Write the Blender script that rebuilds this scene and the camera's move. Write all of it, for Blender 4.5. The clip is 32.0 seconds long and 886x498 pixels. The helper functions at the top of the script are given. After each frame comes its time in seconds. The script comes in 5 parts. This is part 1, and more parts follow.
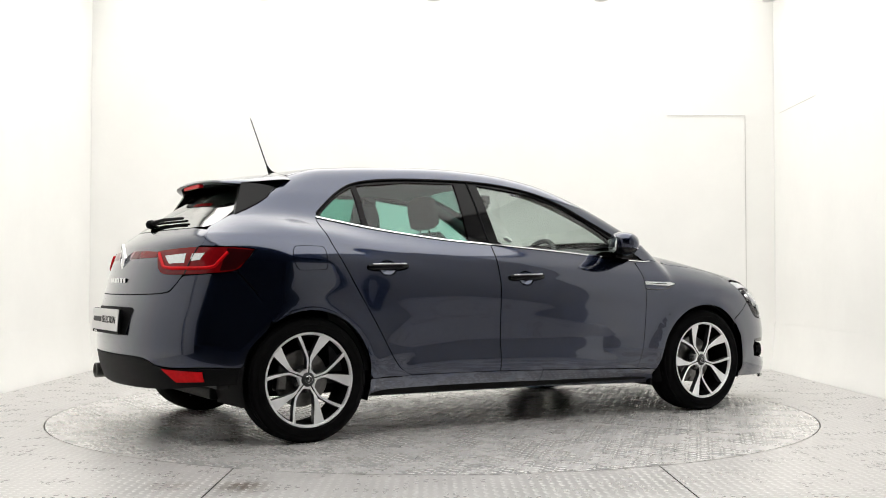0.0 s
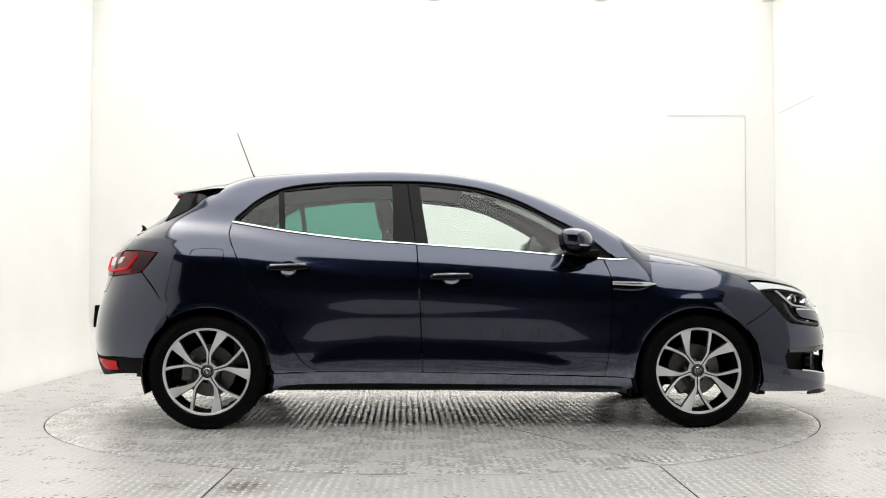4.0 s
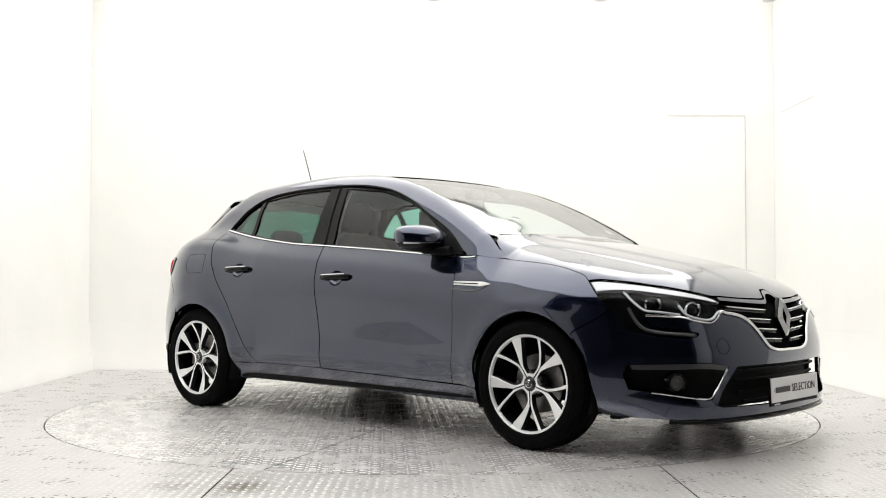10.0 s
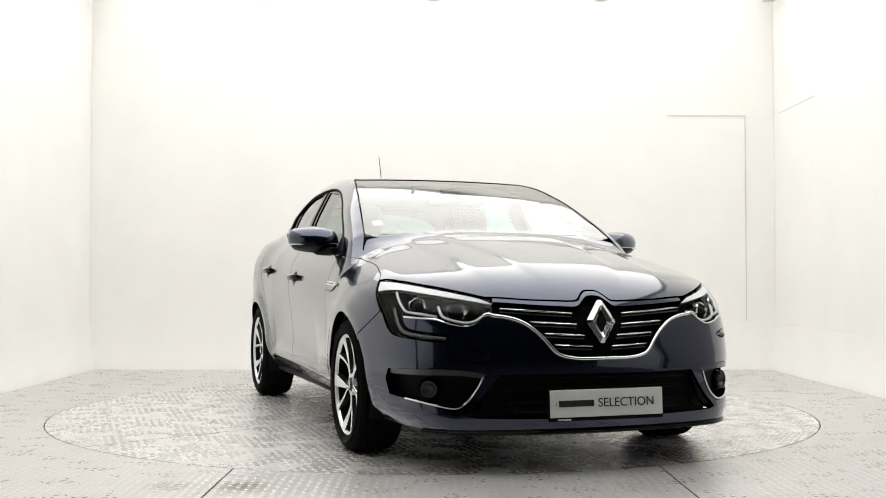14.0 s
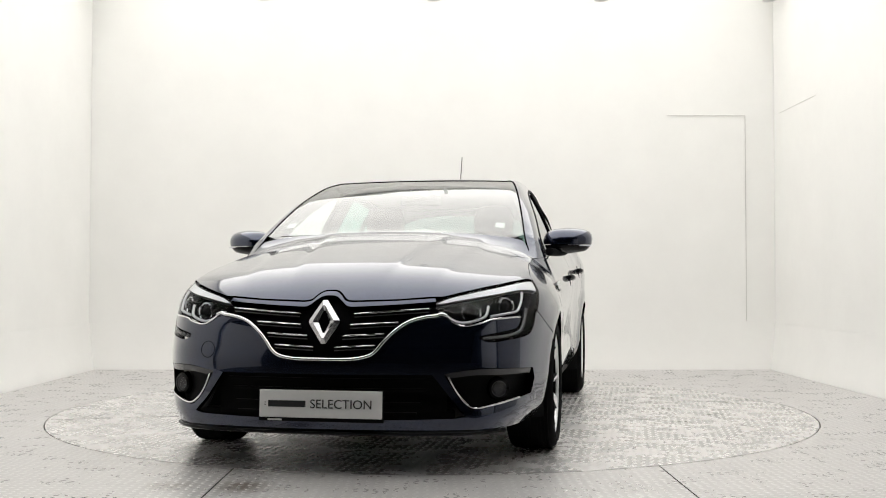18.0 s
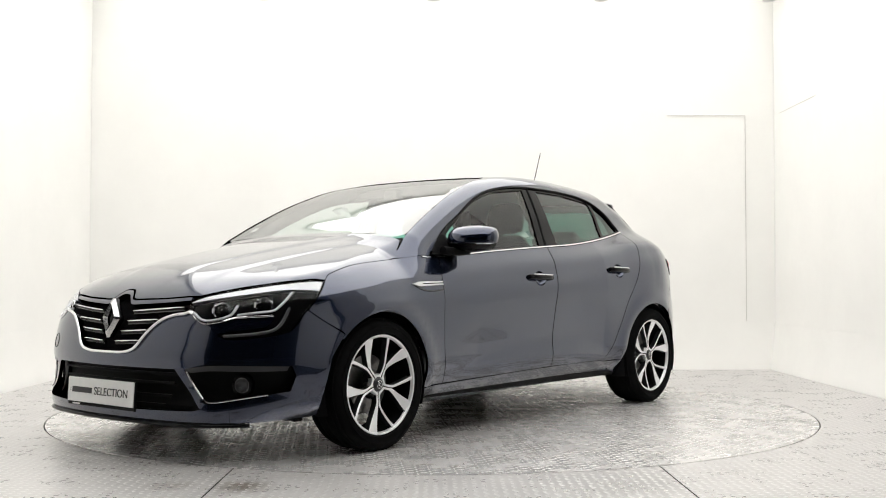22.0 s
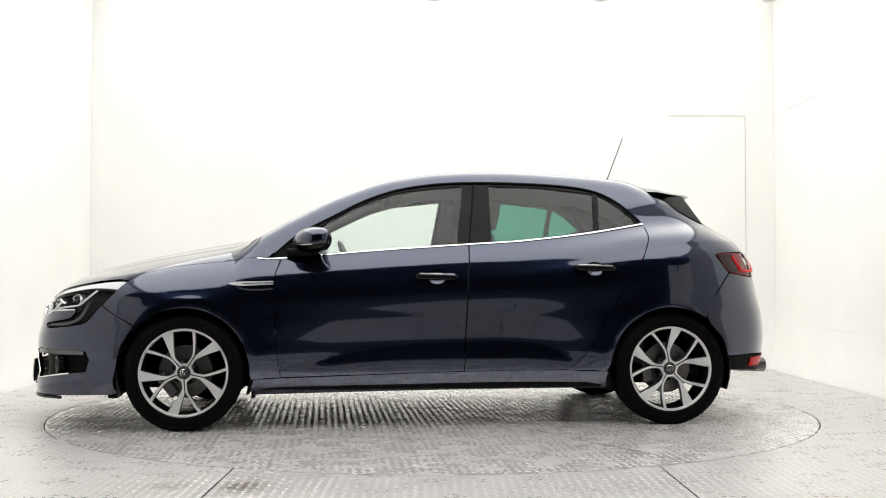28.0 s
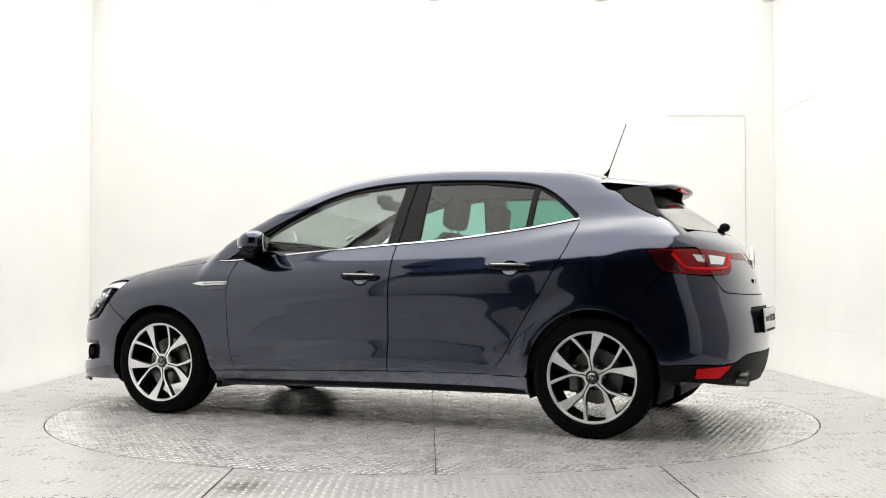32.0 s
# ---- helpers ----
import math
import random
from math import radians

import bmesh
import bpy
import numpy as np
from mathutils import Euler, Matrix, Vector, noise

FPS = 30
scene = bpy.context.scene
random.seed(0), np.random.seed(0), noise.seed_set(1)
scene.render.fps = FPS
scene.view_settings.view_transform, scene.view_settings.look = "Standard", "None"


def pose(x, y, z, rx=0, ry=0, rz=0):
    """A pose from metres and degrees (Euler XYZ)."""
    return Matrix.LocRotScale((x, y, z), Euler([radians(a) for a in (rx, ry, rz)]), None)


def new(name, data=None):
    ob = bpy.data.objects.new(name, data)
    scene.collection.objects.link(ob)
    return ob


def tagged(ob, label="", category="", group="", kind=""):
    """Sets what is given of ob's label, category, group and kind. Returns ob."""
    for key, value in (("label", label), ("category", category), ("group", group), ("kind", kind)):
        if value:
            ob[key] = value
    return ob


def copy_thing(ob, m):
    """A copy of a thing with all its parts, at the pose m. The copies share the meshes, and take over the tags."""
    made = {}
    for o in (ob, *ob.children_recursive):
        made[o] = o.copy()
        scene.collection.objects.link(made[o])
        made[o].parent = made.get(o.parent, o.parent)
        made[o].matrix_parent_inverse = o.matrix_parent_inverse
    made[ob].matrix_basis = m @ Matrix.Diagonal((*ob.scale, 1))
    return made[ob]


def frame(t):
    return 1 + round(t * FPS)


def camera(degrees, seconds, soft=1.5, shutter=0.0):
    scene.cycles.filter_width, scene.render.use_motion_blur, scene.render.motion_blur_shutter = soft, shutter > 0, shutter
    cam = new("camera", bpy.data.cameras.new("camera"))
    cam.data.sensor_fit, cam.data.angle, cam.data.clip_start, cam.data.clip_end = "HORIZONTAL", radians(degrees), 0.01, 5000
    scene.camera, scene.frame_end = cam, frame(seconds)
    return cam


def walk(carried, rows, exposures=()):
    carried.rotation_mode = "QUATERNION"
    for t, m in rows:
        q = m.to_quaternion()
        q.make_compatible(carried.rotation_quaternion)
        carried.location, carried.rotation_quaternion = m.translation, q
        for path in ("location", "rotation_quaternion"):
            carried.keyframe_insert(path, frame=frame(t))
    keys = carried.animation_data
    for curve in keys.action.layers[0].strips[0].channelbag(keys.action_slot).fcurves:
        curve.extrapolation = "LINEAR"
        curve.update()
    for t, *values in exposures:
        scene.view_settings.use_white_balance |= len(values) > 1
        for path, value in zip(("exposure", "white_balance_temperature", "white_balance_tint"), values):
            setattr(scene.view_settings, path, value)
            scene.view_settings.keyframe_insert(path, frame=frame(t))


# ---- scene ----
from mathutils.geometry import delaunay_2d_cdt

# ---- camera: stands still before the turntable ----
cam = camera(45.34, 32.0, soft=1.0)
EYE = (0.0, -6.659, 0.789)
YAW, ROLL = 0.514, 0.037
STILL = pose(*EYE) @ pose(0, 0, 0, 0, 0, -YAW) @ pose(0, 0, 0, 91.825) @ pose(0, 0, 0, 0, 0, ROLL)
walk(cam, [(0.0, STILL), (32.0, STILL)],
     exposures=[(0.0, 0.24), (5.0, 0.30), (9.0, 0.38), (11.0, 0.32), (13.0, 0.22), (15.0, 0.08), (17.0, 0.0), (19.0, 0.0), (21.0, 0.14), (23.0, 0.28), (25.0, 0.32), (32.0, 0.29)])

# ---- light ----
world = bpy.data.worlds.new("world")
scene.world = world
world.use_nodes = True
world.node_tree.nodes["Background"].inputs[0].default_value = (0.9, 0.95, 1.0, 1)
world.node_tree.nodes["Background"].inputs[1].default_value = 0.15
LIGHT = 1.95


# ---- materials ----
def material(name, color, rough=0.5, metal=0.0, coat=0.0, coat_rough=0.03, spec=0.5, vary=0.0, scale=30.0, bump=0.0,
             bump_scale=200.0, emit=0.0, stretch=(1, 1, 1), rough_vary=0.0):
    m = bpy.data.materials.new(name)
    m.use_nodes = True
    nt = m.node_tree
    b = nt.nodes["Principled BSDF"]
    b.inputs["Base Color"].default_value = (*color, 1)
    b.inputs["Roughness"].default_value = rough
    b.inputs["Metallic"].default_value = metal
    b.inputs["Coat Weight"].default_value = coat
    b.inputs["Coat Roughness"].default_value = coat_rough
    b.inputs["Specular IOR Level"].default_value = spec
    if emit:
        b.inputs["Emission Color"].default_value = (*color, 1)
        b.inputs["Emission Strength"].default_value = emit
    if vary or bump or rough_vary:
        co = nt.nodes.new("ShaderNodeTexCoord")
        mp = nt.nodes.new("ShaderNodeMapping")
        mp.inputs["Scale"].default_value = stretch
        nt.links.new(co.outputs["Object"], mp.inputs["Vector"])
    if vary or rough_vary:
        n1 = nt.nodes.new("ShaderNodeTexNoise")
        n1.inputs["Scale"].default_value = scale
        n1.inputs["Detail"].default_value = 6
        n1.inputs["Roughness"].default_value = 0.65
        nt.links.new(mp.outputs["Vector"], n1.inputs["Vector"])
    if vary:
        r = nt.nodes.new("ShaderNodeMapRange")
        r.inputs["From Min"].default_value, r.inputs["From Max"].default_value = 0.3, 0.7
        r.inputs["To Min"].default_value, r.inputs["To Max"].default_value = 1 - vary, 1 + vary
        nt.links.new(n1.outputs["Fac"], r.inputs["Value"])
        mx = nt.nodes.new("ShaderNodeVectorMath")
        mx.operation = "SCALE"
        mx.inputs[0].default_value = color
        nt.links.new(r.outputs["Result"], mx.inputs["Scale"])
        nt.links.new(mx.outputs["Vector"], b.inputs["Base Color"])
    if rough_vary:
        r2 = nt.nodes.new("ShaderNodeMapRange")
        r2.inputs["From Min"].default_value, r2.inputs["From Max"].default_value = 0.3, 0.7
        r2.inputs["To Min"].default_value, r2.inputs["To Max"].default_value = rough - rough_vary, rough + rough_vary
        nt.links.new(n1.outputs["Fac"], r2.inputs["Value"])
        nt.links.new(r2.outputs["Result"], b.inputs["Roughness"])
    if bump:
        n2 = nt.nodes.new("ShaderNodeTexNoise")
        n2.inputs["Scale"].default_value = bump_scale
        n2.inputs["Detail"].default_value = 4
        nt.links.new(mp.outputs["Vector"], n2.inputs["Vector"])
        bp = nt.nodes.new("ShaderNodeBump")
        bp.inputs["Strength"].default_value = bump
        bp.inputs["Distance"].default_value = 0.002
        nt.links.new(n2.outputs["Fac"], bp.inputs["Height"])
        nt.links.new(bp.outputs["Normal"], b.inputs["Normal"])
    return m


def glass_sheet(name, tint, floor_gloss=0.05, power=4.5, gloss=1.0):
    """A thin pane: tinted see-through plus mirror reflection by Fresnel."""
    m = bpy.data.materials.new(name)
    m.use_nodes = True
    nt = m.node_tree
    nt.nodes.remove(nt.nodes["Principled BSDF"])
    tr = nt.nodes.new("ShaderNodeBsdfTransparent")
    tr.inputs["Color"].default_value = (*tint, 1)
    gl = nt.nodes.new("ShaderNodeBsdfGlossy")
    gl.inputs["Roughness"].default_value = 0.0
    gl.inputs["Color"].default_value = (gloss, gloss, gloss, 1)
    lw = nt.nodes.new("ShaderNodeLayerWeight")
    lw.inputs["Blend"].default_value = 0.5
    pw = nt.nodes.new("ShaderNodeMath")
    pw.operation = "POWER"
    pw.inputs[1].default_value = power
    nt.links.new(lw.outputs["Facing"], pw.inputs[0])
    fr = nt.nodes.new("ShaderNodeMapRange")
    fr.inputs["To Min"].default_value, fr.inputs["To Max"].default_value = floor_gloss, 1.0
    nt.links.new(pw.outputs[0], fr.inputs["Value"])
    mx = nt.nodes.new("ShaderNodeMixShader")
    nt.links.new(fr.outputs[0], mx.inputs[0])
    nt.links.new(tr.outputs[0], mx.inputs[1])
    nt.links.new(gl.outputs[0], mx.inputs[2])
    nt.links.new(mx.outputs[0], nt.nodes["Material Output"].inputs["Surface"])
    return m


def paint_material():
    """Dark blue-grey metallic lacquer: flakes under a clear coat."""
    m = material("blue_grey_lacquer", (0.0115, 0.019, 0.048), rough=0.22, metal=0.9, coat=1.0, coat_rough=0.03)
    nt = m.node_tree
    b = nt.nodes["Principled BSDF"]
    b.inputs["Coat IOR"].default_value = 1.7
    co = nt.nodes.new("ShaderNodeTexCoord")
    v = nt.nodes.new("ShaderNodeTexVoronoi")
    v.inputs["Scale"].default_value = 1800
    nt.links.new(co.outputs["Object"], v.inputs["Vector"])
    mp = nt.nodes.new("ShaderNodeMapRange")
    mp.inputs["To Min"].default_value, mp.inputs["To Max"].default_value = 0.75, 1.3
    sep = nt.nodes.new("ShaderNodeSeparateColor")
    nt.links.new(v.outputs["Color"], sep.inputs[0])
    nt.links.new(sep.outputs[0], mp.inputs["Value"])
    sc = nt.nodes.new("ShaderNodeVectorMath")
    sc.operation = "SCALE"
    sc.inputs[0].default_value = (0.0115, 0.019, 0.048)
    nt.links.new(mp.outputs["Result"], sc.inputs["Scale"])
    nt.links.new(sc.outputs["Vector"], b.inputs["Base Color"])
    return m


PAINT = paint_material()
BLACK = material("black_plastic", (0.0045, 0.0045, 0.005), rough=0.55, spec=0.08, vary=0.15, scale=60, bump=0.15, bump_scale=900)
GLOSS_BLACK = material("gloss_black", (0.004, 0.004, 0.0045), rough=0.06, spec=0.13)
RUBBER = material("tyre_rubber", (0.0035, 0.0035, 0.0038), rough=0.8, spec=0.06, vary=0.2, scale=40, bump=0.2, bump_scale=500)
CHROME = material("chrome", (0.82, 0.83, 0.84), rough=0.07, metal=1.0, rough_vary=0.03, scale=25)
ALLOY = material("machined_alloy", (0.82, 0.83, 0.84), rough=0.34, metal=0.5, rough_vary=0.03, scale=30)
POCKET = material("dark_alloy_paint", (0.02, 0.02, 0.022), rough=0.35, metal=0.3, coat=0.3)
STEEL = material("brake_steel", (0.17, 0.165, 0.16), rough=0.35, metal=1.0, vary=0.2, scale=50)
CLEAR = glass_sheet("clear_glass", (0.84, 0.91, 0.88), 0.04)
PRIVACY = glass_sheet("privacy_glass", (0.22, 0.51, 0.43), 0.04)
SCREEN = glass_sheet("windscreen_glass", (0.80, 0.88, 0.85), 0.16, 2.6, 0.75)
TAIL_GLASS = glass_sheet("rear_screen_glass", (0.20, 0.36, 0.31), 0.24, 2.6, 0.85)
WALL = material("white_wall_paint", (0.86, 0.855, 0.83), rough=0.75, vary=0.02, scale=2.0, bump=0.05, bump_scale=120)
JOINT = material("joint_shadow", (0.62, 0.605, 0.58), rough=0.9)
CEIL = material("white_ceiling_paint", (0.8, 0.8, 0.79), rough=0.8, vary=0.03, scale=3.0)
GREYWALL = material("grey_wall_paint", (0.13, 0.128, 0.125), rough=0.8, vary=0.06, scale=1.5)
# The dimming of the side wall's front is put into this grey.
DIMWALL = material("dimmed_wall_grey", (0.38, 0.377, 0.372), rough=0.8, vary=0.05, scale=1.5)
DARKWALL = material("dark_grey_wall", (0.022, 0.022, 0.024), rough=0.8, vary=0.15, scale=2.0)
METAL = material("galvanised_plate", (0.66, 0.646, 0.638), rough=0.27, metal=0.5, vary=0.08, scale=5.0, rough_vary=0.05)


def stained(m, spots):
    """Adds brown water stains at places of the plate."""
    nt = m.node_tree
    b = nt.nodes["Principled BSDF"]
    src = b.inputs["Base Color"].links[0].from_socket
    co = nt.nodes.new("ShaderNodeTexCoord")
    ns = nt.nodes.new("ShaderNodeTexNoise")
    ns.inputs["Scale"].default_value = 14
    nt.links.new(co.outputs["Object"], ns.inputs["Vector"])
    for x, y, rx, ry, amount in spots:
        mp = nt.nodes.new("ShaderNodeMapping")
        mp.inputs["Location"].default_value = (-x / rx, -y / ry, 0)
        mp.inputs["Scale"].default_value = (1 / rx, 1 / ry, 1)
        nt.links.new(co.outputs["Object"], mp.inputs["Vector"])
        gr = nt.nodes.new("ShaderNodeTexGradient")
        gr.gradient_type = "SPHERICAL"
        nt.links.new(mp.outputs["Vector"], gr.inputs["Vector"])
        mul = nt.nodes.new("ShaderNodeMath")
        mul.operation = "MULTIPLY"
        nt.links.new(gr.outputs["Fac"], mul.inputs[0])
        nt.links.new(ns.outputs["Fac"], mul.inputs[1])
        sc = nt.nodes.new("ShaderNodeMath")
        sc.operation = "MULTIPLY"
        sc.use_clamp = True
        sc.inputs[1].default_value = amount
        nt.links.new(mul.outputs[0], sc.inputs[0])
        mx = nt.nodes.new("ShaderNodeMix")
        mx.data_type = "RGBA"
        nt.links.new(sc.outputs[0], mx.inputs["Factor"])
        nt.links.new(src, mx.inputs["A"])
        mx.inputs["B"].default_value = (0.13, 0.10, 0.075, 1)
        src = mx.outputs["Result"]
    nt.links.new(src, b.inputs["Base Color"])
    return m


FLOOR_METAL = stained(material("stained_plate", (0.555, 0.542, 0.536), rough=0.34, metal=0.35, vary=0.08, scale=5.0, rough_vary=0.05),
                      ((-0.74, -2.52, 0.14, 0.16, 2.2), (-1.02, -2.5, 0.12, 0.12, 1.3), (-1.9, 0.4, 0.4, 0.3, 0.5)))
TREAD = material("worn_tread_metal", (0.71, 0.70, 0.692), rough=0.30, metal=0.6, vary=0.12, scale=6.0, rough_vary=0.08)
LAMP = material("lamp_diffuser", (1.0, 0.985, 0.955), emit=LIGHT)


# ---- mesh helpers ----
def mesh_object(name, verts, faces, mat, parent=None, label="", smooth=False, normals=None):
    me = bpy.data.meshes.new(name)
    me.from_pydata([tuple(v) for v in verts], [], [tuple(f) for f in faces])
    me.materials.append(mat)
    if smooth:
        me.polygons.foreach_set("use_smooth", [True] * len(me.polygons))
    if normals is not None:
        me.normals_split_custom_set_from_vertices([tuple(n) for n in normals])
    ob = new(name, me)
    if parent:
        ob.parent = parent
    if label:
        tagged(ob, label=label)
    return ob


def part(name, bm, mat, parent=None, label="", smooth=None):
    """A bmesh as one mesh object under a thing; smooth: the angle in degrees below which edges are smooth."""
    me = bpy.data.meshes.new(name)
    bmesh.ops.recalc_face_normals(bm, faces=bm.faces)
    if smooth:
        for f in bm.faces:
            f.smooth = True
        for e in bm.edges:
            if len(e.link_faces) == 2 and e.calc_face_angle(0) > radians(smooth):
                e.smooth = False
    bm.to_mesh(me)
    bm.free()
    me.materials.append(mat)
    ob = new(name, me)
    if parent:
        ob.parent = parent
    if label:
        tagged(ob, label=label)
    return ob


def box(bm, x0, x1, y0, y1, z0, z1, bevel=0.0):
    r = bmesh.ops.create_cube(bm, size=1)
    vs = r["verts"]
    for v in vs:
        v.co = Vector(((x0 + x1) / 2 + v.co.x * (x1 - x0), (y0 + y1) / 2 + v.co.y * (y1 - y0), (z0 + z1) / 2 + v.co.z * (z1 - z0)))
    if bevel:
        es = list({e for v in vs for e in v.link_edges})
        bmesh.ops.bevel(bm, geom=es, offset=bevel, segments=2, affect="EDGES", profile=0.5)
    return bm


def lathe(bm, profile, n=64, axis="y", centre=(0, 0, 0)):
    """Turns (radius, along) pairs round an axis."""
    rings = []
    for r, a in profile:
        ring = []
        for k in range(n):
            t = 2 * math.pi * k / n
            c, s = r * math.cos(t), r * math.sin(t)
            p = {"y": (c, a, s), "z": (c, s, a), "x": (a, c, s)}[axis]
            ring.append(bm.verts.new(Vector(p) + Vector(centre)))
        rings.append(ring)
    for r0, r1 in zip(rings, rings[1:]):
        for k in range(n):
            bm.faces.new((r0[k], r0[(k + 1) % n], r1[(k + 1) % n], r1[k]))
    return rings


def spl(pts, n=8):
    """Catmull-Rom through the points."""
    p = np.array(pts, float)
    if len(p) == 2:
        return [tuple(p[0] + (p[1] - p[0]) * t) for t in np.linspace(0, 1, n + 1)]
    q = np.vstack([2 * p[0] - p[1], p, 2 * p[-1] - p[-2]])
    out = []
    for i in range(len(p) - 1):
        a, b, c, d = q[i:i + 4]
        for t in np.linspace(0, 1, n, endpoint=False):
            out.append(tuple(0.5 * (2 * b + (c - a) * t + (2 * a - 5 * b + 4 * c - d) * t * t + (3 * b - a - 3 * c + d) * t ** 3)))
    out.append(tuple(p[-1]))
    return out


def tube(bm, pts, r, n=8, cap=True):
    """A round bar along points; r: a radius, or one for each point."""
    pts = [Vector(p) for p in pts]
    rr = r if isinstance(r, (list, tuple)) else [r] * len(pts)
    rings = []
    for i, p in enumerate(pts):
        d = (pts[min(i + 1, len(pts) - 1)] - pts[max(i - 1, 0)]).normalized()
        a = d.orthogonal().normalized() if abs(d.z) > 0.9 else d.cross(Vector((0, 0, 1))).normalized()
        b = d.cross(a)
        rings.append([bm.verts.new(p + rr[i] * (math.cos(2 * math.pi * k / n) * a + math.sin(2 * math.pi * k / n) * b)) for k in range(n)])
    for r0, r1 in zip(rings, rings[1:]):
        for k in range(n):
            bm.faces.new((r0[k], r0[(k + 1) % n], r1[(k + 1) % n], r1[k]))
    if cap:
        bm.faces.new(rings[0])
        bm.faces.new(rings[-1])
    return bm


# ---- the car's form: sides, top, nose and tail, rounded into one another ----
def curve1(xs, ys):
    """A smooth function through a few knots (monotone slopes)."""
    xs, ys = np.array(xs, float), np.array(ys, float)
    h, d = np.diff(xs), np.diff(ys) / np.diff(xs)
    m = np.zeros(len(xs))
    m[0], m[-1] = d[0], d[-1]
    for i in range(1, len(xs) - 1):
        if d[i - 1] * d[i] > 0:
            w1, w2 = 2 * h[i] + h[i - 1], h[i] + 2 * h[i - 1]
            m[i] = (w1 + w2) / (w1 / d[i - 1] + w2 / d[i])

    def f(x):
        x = np.asarray(x, float)
        i = np.clip(np.searchsorted(xs, x) - 1, 0, len(xs) - 2)
        t = (np.clip(x, xs[0], xs[-1]) - xs[i]) / h[i]
        v = (2 * t ** 3 - 3 * t * t + 1) * ys[i] + (t ** 3 - 2 * t * t + t) * h[i] * m[i] + (3 * t * t - 2 * t ** 3) * ys[i + 1] + (t ** 3 - t * t) * h[i] * m[i + 1]
        return v + np.where(x < xs[0], (x - xs[0]) * m[0], 0) + np.where(x > xs[-1], (x - xs[-1]) * m[-1], 0)
    return f


WIDTH = curve1([-2.15, -1.85, -1.6, -1.334, -1.0, -0.5, 0.2, 0.85, 1.334, 1.65, 1.9, 2.3],
               [0.76, 0.845, 0.882, 0.893, 0.878, 0.872, 0.877, 0.884, 0.902, 0.908, 0.89, 0.80])
BELT_Z = curve1([-2.0, -1.6, -1.22, -0.9, -0.52, -0.2, 0.3, 0.83, 1.2, 1.7, 2.2], [1.17, 1.15, 1.12, 1.065, 1.02, 0.998, 0.962, 0.917, 0.88, 0.80, 0.74])
BELT_Y = curve1([-2.0, -1.6, -1.22, -0.9, -0.5, 0.0, 0.83, 1.3, 1.8, 2.2], [0.66, 0.675, 0.715, 0.755, 0.785, 0.80, 0.815, 0.825, 0.785, 0.67])
RAIL_Y = curve1([-1.8, -1.2, -0.6, 0.0, 0.6, 1.0], [0.47, 0.535, 0.585, 0.60, 0.60, 0.585])
TOP_Z = curve1([-2.2, -1.9, -1.62, -1.45, -1.2, -0.8, -0.4, -0.1, 0.2, 0.5, 0.8, 0.99, 1.04, 1.3, 1.6, 1.9, 2.05, 2.2],
               [1.2, 1.27, 1.335, 1.372, 1.408, 1.438, 1.452, 1.440, 1.398, 1.30, 1.155, 1.052, 1.034, 0.985, 0.925, 0.855, 0.81, 0.745])
NOSE_X = curve1([0.12, 0.19, 0.25, 0.31, 0.46, 0.56, 0.66, 0.74, 0.80, 0.9], [2.19, 2.235, 2.245, 2.225, 2.235, 2.215, 2.185, 2.15, 2.10, 1.98])
TAIL_X = curve1([0.15, 0.24, 0.34, 0.48, 0.60, 0.70, 0.86, 0.97, 1.05, 1.16, 1.30, 1.42],
                [-1.96, -2.04, -2.085, -2.105, -2.095, -2.07, -2.03, -1.985, -1.905, -1.755, -1.535, -1.34])


def smax(a, b, k):
    h = np.maximum(k - np.abs(a - b), 0) / k
    return np.maximum(a, b) + h * h * k * 0.25


DOOR_LINE = curve1([-0.95, -0.85, -0.65, -0.4, -0.2, 0.4, 0.8, 0.95], [0.34, 0.355, 0.41, 0.447, 0.445, 0.40, 0.345, 0.335])


